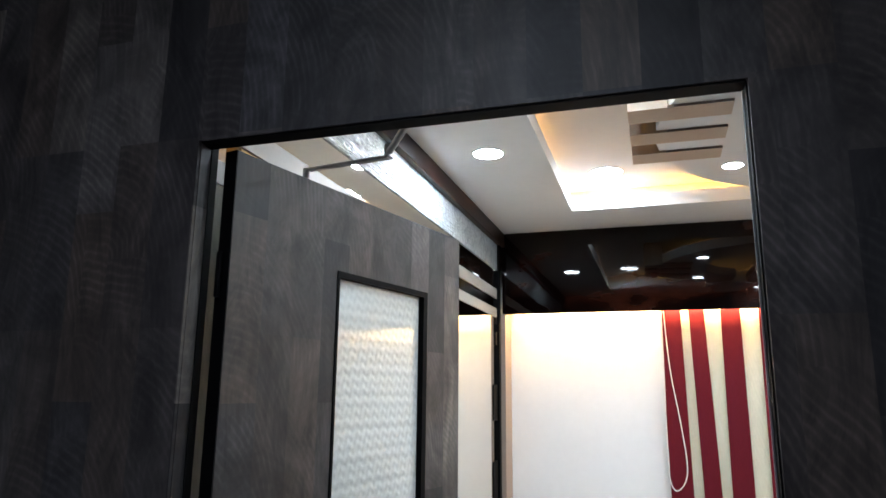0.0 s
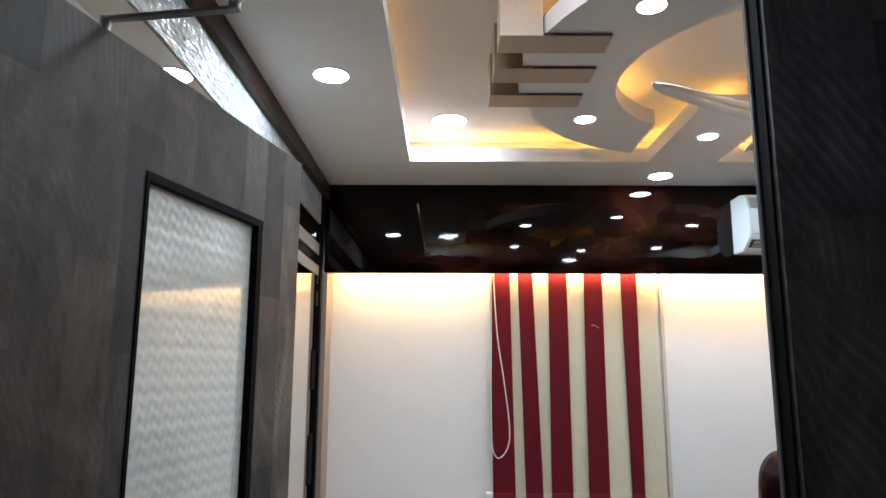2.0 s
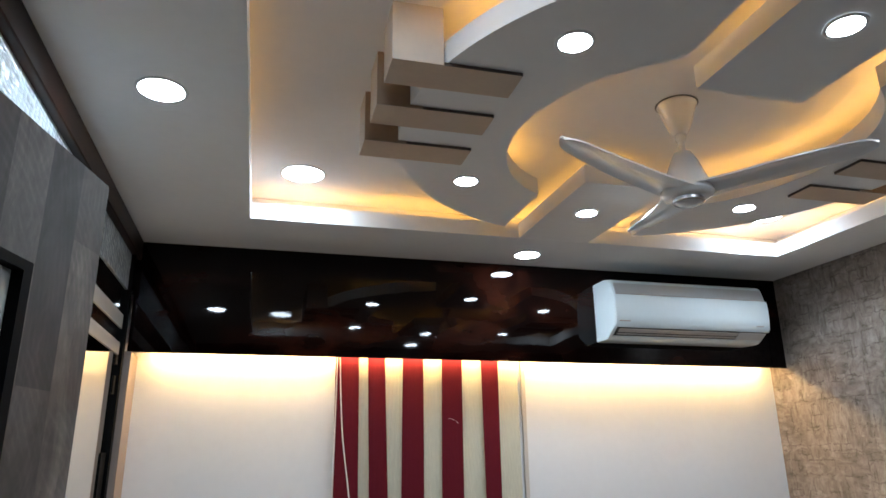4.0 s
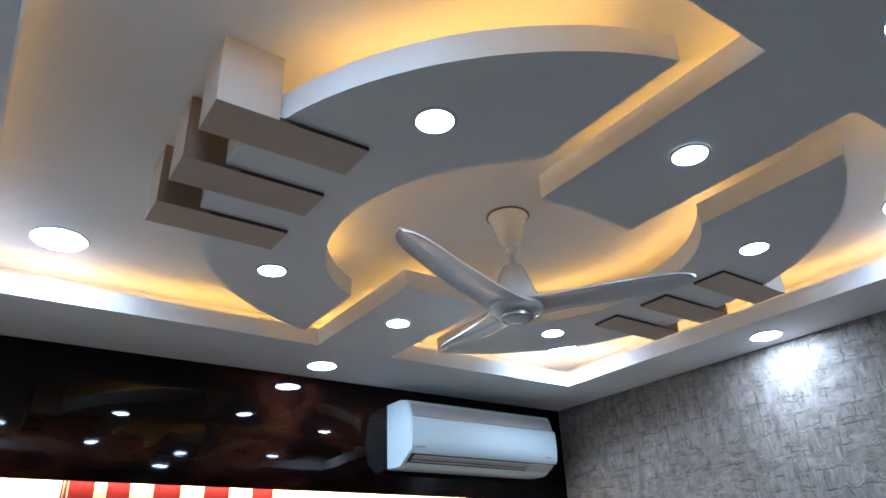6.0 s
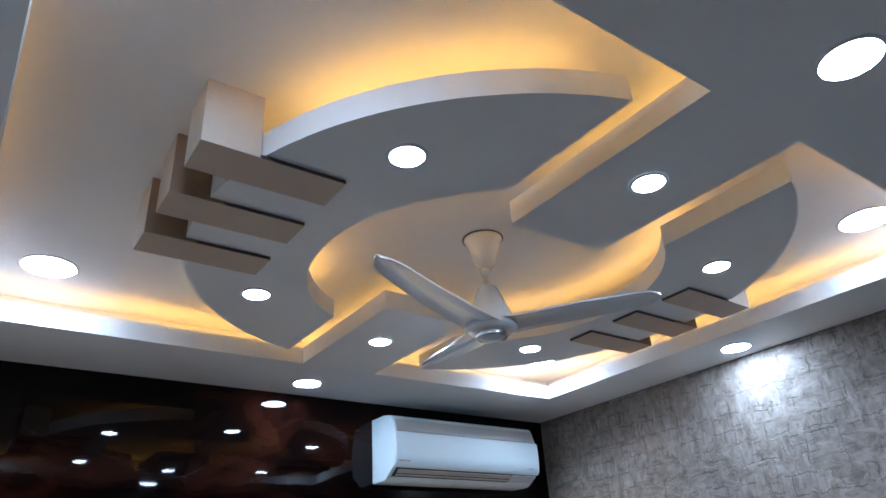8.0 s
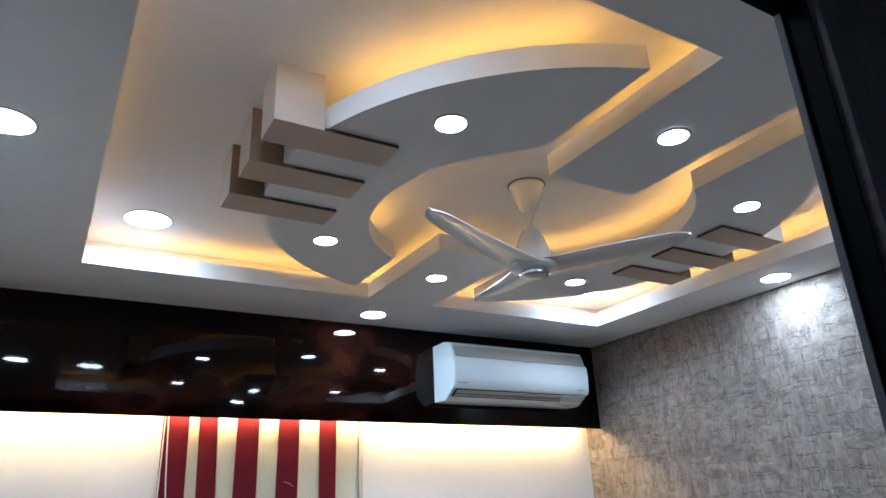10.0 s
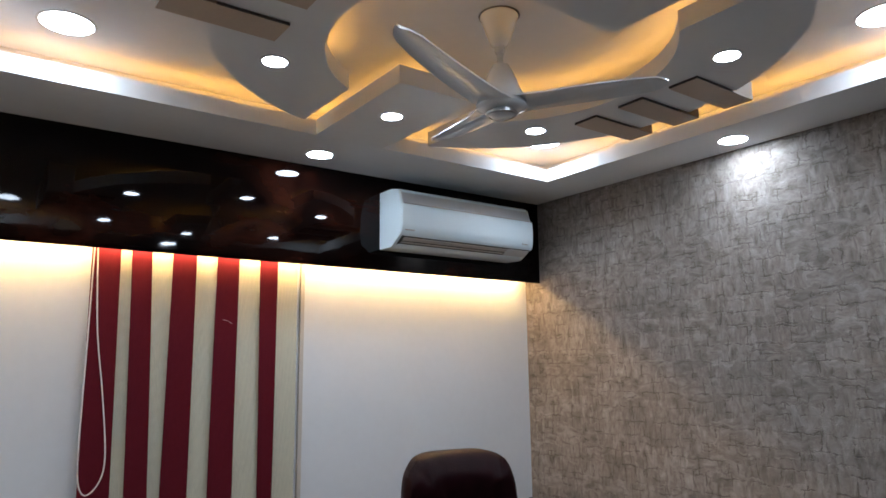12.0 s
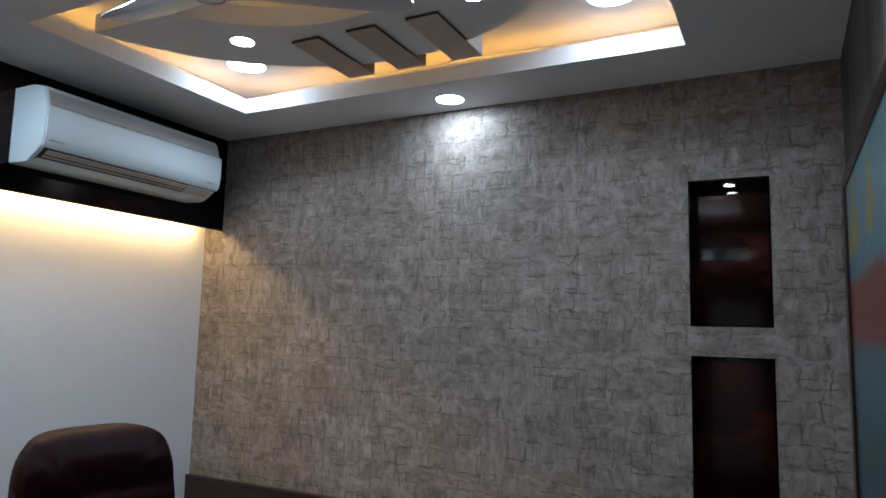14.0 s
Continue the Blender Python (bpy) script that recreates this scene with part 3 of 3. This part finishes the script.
for w0, w1 in ((0.008, 0.035), (0.043, 0.054)):
    part("louvre", box(0.030, W - 0.195, w0, w1, -0.007, -0.003, 0.001, 1), M_ACD, vent, "grey-beige louvre blade")
part("lower_lip", box(0.016, W - 0.012, 0.064, 0.0775, -0.005, -0.0025, 0.001, 1), M_AC, vent, "white lower lip")
part("display_panel", box(W - 0.190, W - 0.013, 0.005, 0.062, -0.007, -0.003, 0.001, 1), M_ACG, vent, "grey receiver panel")
part("badge", box(0.022, 0.085, -D - 0.0045, -D - 0.0005, 0.084, 0.090), M_ACD, ac, "small grey lettering bar")
part("badge", box(W - 0.085, W - 0.04, -D - 0.0045, -D - 0.0005, 0.084, 0.089), M_ACD, ac, "small grey lettering bar")


# ---- ceiling fan ----
fan = thing("ceiling_fan", "white glossy three-blade ceiling fan, at rest", "ceiling fan", (1.03, 2.825, ZU))
part("canopy", lathe([(0, 0), (0.068, 0), (0.069, -0.008), (0.062, -0.02), (0.055, -0.045), (0.034, -0.105), (0.022, -0.12), (0, -0.12)]), M_FAN, fan, smooth=True)
part("down_rod", lathe([(0.011, -0.115), (0.011, -0.20), (0, -0.20)], sides=20), M_FAN, fan, smooth=True)
part("motor_housing", lathe([(0, -0.185), (0.03, -0.19), (0.048, -0.225), (0.064, -0.27), (0.08, -0.308), (0.084, -0.325), (0.07, -0.342), (0.04, -0.348), (0, -0.348)]), M_FAN, fan, smooth=True)
part("coupler", lathe([(0, -0.112), (0.014, -0.114), (0.019, -0.124), (0.019, -0.138), (0.013, -0.148), (0, -0.148)], sides=24), M_FAN, fan, smooth=True)
part("hub_shell", lathe([(0.06, -0.306), (0.078, -0.316), (0.088, -0.330), (0.089, -0.342), (0.083, -0.350), (0.065, -0.357), (0.0, -0.360)]), M_FAN, fan, smooth=True)
# shadow line round the canopy's top, put in as a thin dark disc
part("shadow_disc", lathe([(0.0, 0.0), (0.074, 0.0), (0.074, -0.003), (0.0, -0.003)]), M_GREY, fan, "grey disc drawn as the canopy's shadow line")
part("hub_cap", lathe([(0.046, -0.355), (0.046, -0.372), (0.036, -0.380), (0, -0.383)]), M_FAN, fan, smooth=True)
part("trim_ring", lathe([(0.0465, -0.362), (0.054, -0.364), (0.054, -0.373), (0.0465, -0.376)]), M_METAL, fan, "chrome ring", smooth=True)


def fan_blade():
    """One moulded blade along +x: broad at the root, swept, twisted, with a folded trailing edge."""
    bm = bmesh.new()
    n, m = 26, 9
    rows = []
    for i in range(n + 1):
        t = i / n
        r = 0.018 + 0.552 * t
        chord = 0.118 + 0.03 * math.sin(min(1, t * 1.5 + 0.1) * math.pi * 0.5) - 0.06 * t ** 1.6 + 0.045 * max(0, 1 - t / 0.3) ** 2
        chord *= math.sqrt(max(0.0, 1 - max(0, (t - 0.86) / 0.145) ** 2)) if t > 0.86 else 1
        chord = max(chord, 0.012)
        sweep = 0.05 * t * t - 0.02 * t
        twist = -radians(15 - 6 * t)
        lift = -0.352 + 0.069 * t ** 1.1
        row = []
        for j in range(m + 1):
            u = j / m - 0.5
            y = u * chord
            camber = 0.016 * (1 - (2 * u) ** 2) * (1 - 0.4 * t)
            fold = 0.030 * max(0, u - 0.22) / 0.28 * (1 - t)
            row.append(Vector((r, sweep + y * math.cos(twist), lift + y * math.sin(twist) + camber + fold)))
        rows.append(row)
    th = 0.006
    top = [[bm.verts.new(p + Vector((0, 0, th / 2))) for p in row] for row in rows]
    low = [[bm.verts.new(p - Vector((0, 0, th / 2))) for p in row] for row in rows]
    for i in range(n):
        for j in range(m):
            bm.faces.new((top[i][j], top[i + 1][j], top[i + 1][j + 1], top[i][j + 1]))
            bm.faces.new((low[i][j], low[i][j + 1], low[i + 1][j + 1], low[i + 1][j]))
        bm.faces.new((top[i][0], low[i][0], low[i + 1][0], top[i + 1][0]))
        bm.faces.new((top[i][m], top[i + 1][m], low[i + 1][m], low[i][m]))
    bm.faces.new([top[0][j] for j in range(m + 1)] + [low[0][j] for j in range(m, -1, -1)])
    bm.faces.new([top[n][j] for j in range(m, -1, -1)] + [low[n][j] for j in range(m + 1)])
    bmesh.ops.recalc_face_normals(bm, faces=bm.faces[:])
    return bm


blade = part("blade", fan_blade(), M_FAN, fan, smooth=True)
blade.matrix_basis = pose(0, 0, 0, 0, 0, 195)
for a in (315, 75):
    b = new("blade", blade.data)
    b.parent = fan
    b.matrix_basis = pose(0, 0, 0, 0, 0, a)

# ---- vertical blind on the back wall ----
blind = thing("vertical_blind", "vertical blind with maroon and cream fabric slats", "blind", (-0.012, Y1, 0))
BZ0, BZ1 = 0.735, 2.15


def vane(x0t, x1t, x0b, x1b, depth, tilt):
    """A hanging fabric slat, faintly curved; tilt: how far one edge stands forward."""
    bm = bmesh.new()
    n, m = 20, 5
    grid = []
    for i in range(n + 1):
        t = i / n
        row = []
        for j in range(m + 1):
            u = j / m
            x = (x0t + (x1t - x0t) * u) * (1 - t) + (x0b + (x1b - x0b) * u) * t
            y = -depth - tilt * u + 0.004 * math.sin(u * math.pi) + 0.003 * math.sin(5 * t + 9 * x0t)
            row.append(bm.verts.new((x, y, BZ1 + (BZ0 - BZ1) * t)))
        grid.append(row)
    for i in range(n):
        for j in range(m):
            bm.faces.new((grid[i][j], grid[i + 1][j], grid[i + 1][j + 1], grid[i][j + 1]))
    back = bmesh.ops.extrude_face_region(bm, geom=bm.faces[:])
    for g in back["geom"]:
        if isinstance(g, bmesh.types.BMVert):
            g.co.y += 0.0012
    bmesh.ops.recalc_face_normals(bm, faces=bm.faces[:])
    return bm


part("head_rail", box(0.03, 1.06, -0.075, -0.015, BZ1, BZ1 + 0.035, 0.003, 1), M_RING, blind, "white head rail")
reds = ((0.045, 0.165, 0.055, 0.185), (0.212, 0.30, 0.245, 0.345), (0.398, 0.508, 0.392, 0.515), (0.612, 0.722, 0.605, 0.725), (0.832, 0.93, 0.852, 0.925))
creams = ((0.155, 0.225, 0.175, 0.26), (0.285, 0.412, 0.32, 0.41), (0.50, 0.622, 0.505, 0.62), (0.715, 0.84, 0.715, 0.86), (0.92, 1.045, 0.915, 1.05))
for r in reds:
    v = part("slat", vane(*r, 0.036, 0.004), M_RED, blind, "maroon fabric slat", smooth=True)
    part("hem", box(r[2] + 0.004, r[3] - 0.004, -0.046, -0.0395, BZ0 + 0.001, BZ0 + 0.07, 0.001, 1), M_HEM_LIT, v, "folded hem, lightened to look more lit")
for r in creams:
    v = part("slat", vane(*r, 0.020, 0.004), M_CREAM, blind, "cream fabric slat", smooth=True)
    part("hem", box(r[2] + 0.004, r[3] - 0.004, -0.030, -0.024, BZ0 + 0.001, BZ0 + 0.07, 0.001, 1), M_CREAM, v)
part("loose_thread", tube([(0.645 + 0.05 * i / 8, -0.0465, 1.765 - 0.00035 * i * i) for i in range(9)], 0.0007, 5), M_CORD, blind, "pale loose thread")
chain = [(0.06 + 0.98 * i / 60, -0.048, BZ0 - 0.002 - 0.011 * abs(math.sin(i / 60 * math.pi * 9))) for i in range(61)]
part("bottom_chain", tube(chain, 0.003, 6), M_CORD, blind, "white linking chain")
knots = [Vector(p) for p in ((0.052, -0.055, 2.14), (0.050, -0.055, 1.7), (0.046, -0.056, 1.25), (0.052, -0.058, 1.06), (0.085, -0.058, 1.0), (0.135, -0.058, 1.05), (0.152, -0.058, 1.16), (0.125, -0.057, 1.42), (0.085, -0.056, 1.72), (0.062, -0.055, 2.14))]
loop = []
for k in range(len(knots) - 1):
    p0, p1, p2, p3 = knots[max(k - 1, 0)], knots[k], knots[k + 1], knots[min(k + 2, len(knots) - 1)]
    for i in range(6):
        t = i / 6
        loop.append(0.5 * (2 * p1 + (p2 - p0) * t + (2 * p0 - 5 * p1 + 4 * p2 - p3) * t * t + (3 * p1 - p0 - 3 * p2 + p3) * t ** 3))
part("pull_cord", tube(loop, 0.0032, 8), M_CORD, blind, "white looped pull cord")
part("cord_weight", box(0.015, 0.052, -0.075, -0.012, 0.70, 0.81, 0.004), M_RING, blind, "white cord holder")

sill = thing("window_1", "recessed window behind the blind, brown frame", "window", (0, Y1, 0), kind="structure")
part("window_sill", box(0.05, 1.085, -0.028, -0.001, 0.69, 0.712, 0.002, 1), M_TRIM, sill, "thin brown sill")
part("window_frame", box(1.058, 1.078, -0.022, -0.001, 0.7125, 2.2), M_BLOCK, sill, "pale tan side bead")

# ---- glass panelling on the west side ----
pan = thing("glass_panelling", "mirror and pressed-glass panelling in dark lacquered wood", "panelling", (-0.995, 0, 0), kind="structure")
part("top_rail", box(0, 0.062, Y0, YF - 0.001, 2.505, ZC, 0.004, 1), M_TRIM, pan, "brown lacquered top rail")
part("pressed_glass_strip", box(0.02, 0.032, Y0, 4.30, 2.335, 2.505), M_GLASS, pan, "bright pressed-glass strip")
for z0, z1 in ((2.15, 2.213), (2.03, 2.085)):
    part("band", box(0.0265, 0.030, Y0, 4.299, z0, z1), M_BAND, pan, "pale beige band")
part("mirror", box(0.018, 0.026, Y0, 4.300, 0.655, 2.334), M_MIRROR, pan, "tinted mirror")
part("stile", box(0.0, 0.045, 4.3005, 4.345, 0.62, 2.334), M_BLACK, pan, "black stile")
part("upper_stile", box(0.0, 0.05, 4.301, YF - 0.001, 2.335, 2.504), M_LAC, pan, "dark lacquered stile")
part("bottom_rail", box(0.0, 0.045, Y0, 4.244, 0.62, 0.654), M_DADO, pan, "brown bottom rail")
for y0, z0, z1 in ((4.25, 1.985, 2.025), (4.255, 1.855, 1.935), (4.20, 1.39, 1.606), (4.19, 0.89, 1.15)):
    part("inlay", box(0.027, 0.031, y0, 4.2998, z0, z1), M_BLACK, pan, "black stepped inlay")
part("end_panel", box(0.0, 0.073, YF - 0.05, Y1 - 0.001, 0.0, 2.055), M_BEIGE, pan, "beige end panel")

# ---- glazed door, standing open ----
door = thing("door_1", "open charcoal laminate door with pressed-glass lite", "door", (-0.883, 1.302, 0), 77.3, kind="structure")
DW, DT, DZ = 1.047, 0.034, 2.086
gx0, gx1, gz0, gz1 = 0.372, 0.832, 0.30, 1.868
part("leaf", boxes([(0.0, gx0, 0, DT, 0.01, DZ), (gx1, DW, 0, DT, 0.01, DZ), (gx0, gx1, 0, DT, gz1, DZ), (gx0, gx1, 0, DT, 0.01, gz0)]), M_LAMI_DOOR, door)
part("hinge_edge", box(-0.004, -0.0005, -0.001, DT + 0.001, 0.01, DZ), M_BLACK, door, "black edge band")
b = 0.024
for nm, q in (("bead_top", (gx0, gx1, gz1 - b * 0.7, gz1)), ("bead_bottom", (gx0, gx1, gz0, gz0 + b)), ("bead_hinge_side", (gx0, gx0 + b * 0.4, gz0 + b, gz1 - b * 0.7)), ("bead_lock_side", (gx1 - b, gx1, gz0 + b, gz1 - b * 0.7))):
    part(nm, box(q[0], q[1], -0.003, DT + 0.003, q[2], q[3]), M_BLACK, door, "black glazing bead")
part("pane", box(gx0 + b * 0.4, gx1 - b, 0.016, 0.022, gz0 + b, gz1 - b * 0.7), M_DOORGLASS, door, "pressed patterned glass")
for z in (1.80, 1.05, 0.25):
    part("hinge", tube([(-0.012, DT * 0.6, z - 0.05), (-0.012, DT * 0.6, z + 0.05)], 0.007, 10), M_BLACK, door, "black hinge knuckle")

# closer arm over the door
closer = thing("door_closer_arm", "steel folding arm of the door closer", "door closer", (0, 0, 0))
A, B_, C = Vector((-0.852, 1.562, 2.12)), Vector((-0.607, 1.525, 2.12)), Vector((-0.475, 1.33, 2.12))


def flat_bar(p, q, width, thick):
    d = (q - p)
    bm = box(0, d.length, -width / 2, width / 2, -thick / 2, thick / 2, 0.001, 1)
    bmesh.ops.transform(bm, matrix=Matrix.Translation(p) @ d.to_track_quat("X", "Z").to_matrix().to_4x4(), verts=bm.verts[:])
    return bm


part("shoe", lathe([(0, 2.08), (0.010, 2.08), (0.010, 2.124), (0, 2.124)], A.x, A.y, 16), M_METAL, closer)
part("fore_arm", flat_bar(A, B_, 0.018, 0.007), M_METAL, closer)
part("main_arm", tube([B_ + Vector((0, 0, 0.012)), B_.lerp(C, 0.6) + Vector((0, 0, 0.012)), C + Vector((0, 0, 0.012))], 0.0085, 12), M_METAL, closer, smooth=True)
part("elbow", lathe([(0, 2.118), (0.011, 2.118), (0.011, 2.152), (0, 2.152)], B_.x, B_.y, 18), M_METAL, closer, smooth=True)
part("arm_tip", lathe([(0, 2.115), (0.013, 2.115), (0.013, 2.15), (0, 2.15)], C.x, C.y, 18), M_METAL, closer, smooth=True)
part("mount_rod", flat_bar(C + Vector((0, 0, 0.005)), Vector((C.x + 0.06, Y0, 2.135)), 0.02, 0.02), M_METAL, closer)
part("closer_body", box(C.x - 0.08, C.x + 0.16, Y0 + 0.001, Y0 + 0.045, 2.10, 2.16, 0.004), M_METAL, closer)

# door frame
fr = thing("door_frame", "black painted door frame lining the opening", "door frame", (0, 0, 0), kind="structure")
part("jamb", box(OX1 - 0.003, OX1 + 0.022, 1.250, 1.285, 0, OZ + 0.02), M_BLACK, fr)
part("jamb", box(OX0 - 0.03, OX0 + 0.004, 1.282, 1.306, 0, OZ + 0.02), M_BLACK, fr)
part("head", box(OX0 + 0.0045, OX1 - 0.0035, 1.242, 1.285, OZ - 0.004, OZ + 0.02), M_BLACK, fr)
part("hinge_side_lining", box(OX0 - 0.001, OX0 + 0.002, 1.246, 1.2815, 0, OZ - 0.0045), M_LAMI_DOOR, fr, "charcoal laminate lining")
part("edge_strip", box(OX1 - 0.006, OX1 - 0.0035, 1.277, 1.2845, 0, OZ - 0.005), M_GREY, fr, "thin grey edge strip")

# ---- niches in the papered wall ----
for z0, z1 in NZ:
    nic = thing("wall_niche", "recessed niche lined in glossy dark mahogany", "niche", (X1, NY0, z0), group="wall niches", kind="structure")
    w, h, d, k = NY1 - NY0, z1 - z0, 0.17, 0.008
    part("back", box(d - k, d, 0, w, 0, h), M_NICHE, nic)
    part("side", box(0.001, d - k, 0, k, 0, h), M_LAC, nic)
    part("side", box(0.001, d - k, w - k, w, 0, h), M_LAC, nic)
    part("top", box(0.001, d - k, k, w - k, h - k, h), M_LAC, nic)
    part("bottom", box(0.001, d - k, k, w - k, 0, k), M_LAC, nic)
    spot = thing("spot_lamp", "small round lit lamp in the niche top", "spot lamp", (X1 + 0.08, NY0 + w / 2, z1 - k), group="niche lamps")
    part("rim", lathe([(0.019, -0.001), (0.019, -0.006), (0.025, -0.006), (0.025, 0)], sides=24), M_RING, spot, smooth=True)
    part("diffuser", lathe([(0.019, -0.003), (0, -0.003)], sides=20), M_LAMP_N, spot, "glowing lens")

# ---- painted board on the entrance wall ----
board = thing("wall_board", "framed board painted pale blue, yellow and red", "wall board", (0.30, Y0, 0.55))
bw, bh = X1 - 0.012 - 0.30, 2.125 - 0.55
part("panel", box(0.05, bw - 0.09, 0.002, 0.008, 0.05, bh - 0.05), M_MURAL, board, "brushed pale blue painted panel")
part("frame_top", box(0, bw, 0.001, 0.014, bh - 0.05, bh, 0.002, 1), M_DADO, board, "dark wood frame")
part("frame_bottom", box(0, bw, 0.001, 0.014, 0, 0.05, 0.002, 1), M_DADO, board)
part("frame_side", box(0, 0.05, 0.001, 0.014, 0.0505, bh - 0.0505), M_DADO, board)
part("frame_side", box(bw - 0.09, bw, 0.001, 0.018, 0.0505, bh - 0.0505), M_DADO, board)

# ---- low wooden panel along the papered wall ----
dado = thing("wall_panel", "low dark red-brown wooden panel along the papered wall", "wall panel", (X1, 0, 0))
part("board", box(-0.028, -0.001, 2.2, Y1 - 0.002, 0, 0.662), M_DADO, dado)
part("cap", box(-0.034, -0.001, 2.2, Y1 - 0.002, 0.6625, 0.676, 0.003, 1), M_DADO, dado)


# ---- executive chair ----
def cushion(w, h, d, top_round, bulge, lean=0.0, n=18, folds=0.0):
    """A padded slab in the xz plane facing -y, corners rounded, stitched low at the rim."""
    bm = bmesh.new()
    sides = []
    for face in (-1, 1):
        grid = []
        for i in range(n + 1):
            v = i / n
            row = []
            for j in range(n + 1):
                u = 2 * j / n - 1
                e = 2 * v - 1
                far = max(abs(u), abs(e), 1e-6)
                pull = far / (abs(u) ** top_round + abs(e) ** top_round + 1e-9) ** (1 / top_round)
                ru, rv = u * pull, e * pull
                x = ru * w / 2 * (1 - 0.06 * v)
                z = (rv + 1) / 2 * h
                rim = (1 - abs(u) ** 6) * (1 - abs(e) ** 6)
                crease = folds * (math.sin(9 * u + 4 * v) * max(0, abs(u) - 0.25) + 0.5 * math.sin(23 * u - 7 * v) * max(0, abs(u) - 0.55) + 0.18 * math.exp(-((far - 0.8) / 0.04) ** 2) + 0.6 * math.exp(-((v - 0.66) / 0.05) ** 2))
                y = face * (d * 0.18 + d * 0.32 * math.sqrt(max(0, rim))) + (bulge * math.exp(-((v - 0.86) / 0.13) ** 2) * -rim if face < 0 else 0)
                y += (crease * rim if face < 0 else 0) + 0.05 * u * u * -1 + lean * z
                row.append(bm.verts.new((x, y, z)))
            grid.append(row)
        sides.append(grid)
    a, b = sides
    for i in range(n):
        for j in range(n):
            bm.faces.new((a[i][j], a[i][j + 1], a[i + 1][j + 1], a[i + 1][j]))
            bm.faces.new((b[i][j], b[i + 1][j], b[i + 1][j + 1], b[i][j + 1]))
    for k in range(n):
        bm.faces.new((a[0][k], b[0][k], b[0][k + 1], a[0][k + 1]))
        bm.faces.new((a[n][k], a[n][k + 1], b[n][k + 1], b[n][k]))
        bm.faces.new((a[k][0], a[k + 1][0], b[k + 1][0], b[k][0]))
        bm.faces.new((a[k][n], b[k][n], b[k + 1][n], a[k + 1][n]))
    bmesh.ops.recalc_face_normals(bm, faces=bm.faces[:])
    return bm


chair = thing("office_chair", "padded maroon leather executive chair, high back", "office chair", (1.553, 3.690, 0), -10)
back = part("backrest", cushion(0.615, 0.65, 0.16, 4.4, 0.03, 0.16, 40, 0.026), M_LEATHER, chair, smooth=True)
back.matrix_basis = pose(0, 0.1, 0.47)
seat = part("seat", cushion(0.53, 0.52, 0.13, 4.5, 0.0, 0, 18), M_LEATHER, chair, smooth=True)
seat.matrix_basis = pose(0, 0.13, 0.43, 90, 0, 0)
for sx in (-1, 1):
    part("armrest", tube([(sx * 0.27, 0.08, 0.45), (sx * 0.31, 0.04, 0.56), (sx * 0.31, -0.06, 0.64), (sx * 0.31, -0.25, 0.64), (sx * 0.30, -0.3, 0.58), (sx * 0.27, -0.26, 0.44)], 0.022, 12), M_BLACK, chair, "black plastic armrest", smooth=True)
part("gas_column", lathe([(0.0, 0.09), (0.03, 0.09), (0.03, 0.25), (0.02, 0.25), (0.02, 0.39), (0, 0.39)], 0, -0.1, 20), M_BLACK, chair, smooth=True)
for i in range(5):
    a = radians(72 * i + 18)
    ex, ey = 0.29 * math.cos(a), -0.1 + 0.29 * math.sin(a)
    part("base_leg", tube([(0.02 * math.cos(a), -0.1 + 0.02 * math.sin(a), 0.12), (ex * 0.6, -0.1 + 0.6 * (ey + 0.1), 0.10), (ex, ey, 0.075)], 0.018, 8), M_BLACK, chair, smooth=True)
    wheel = part("castor", tube([(-0.018, 0, 0), (0.018, 0, 0)], 0.028, 14), M_BLACK, chair)
    wheel.matrix_basis = pose(ex, ey, 0.03, 0, 0, 72 * i)
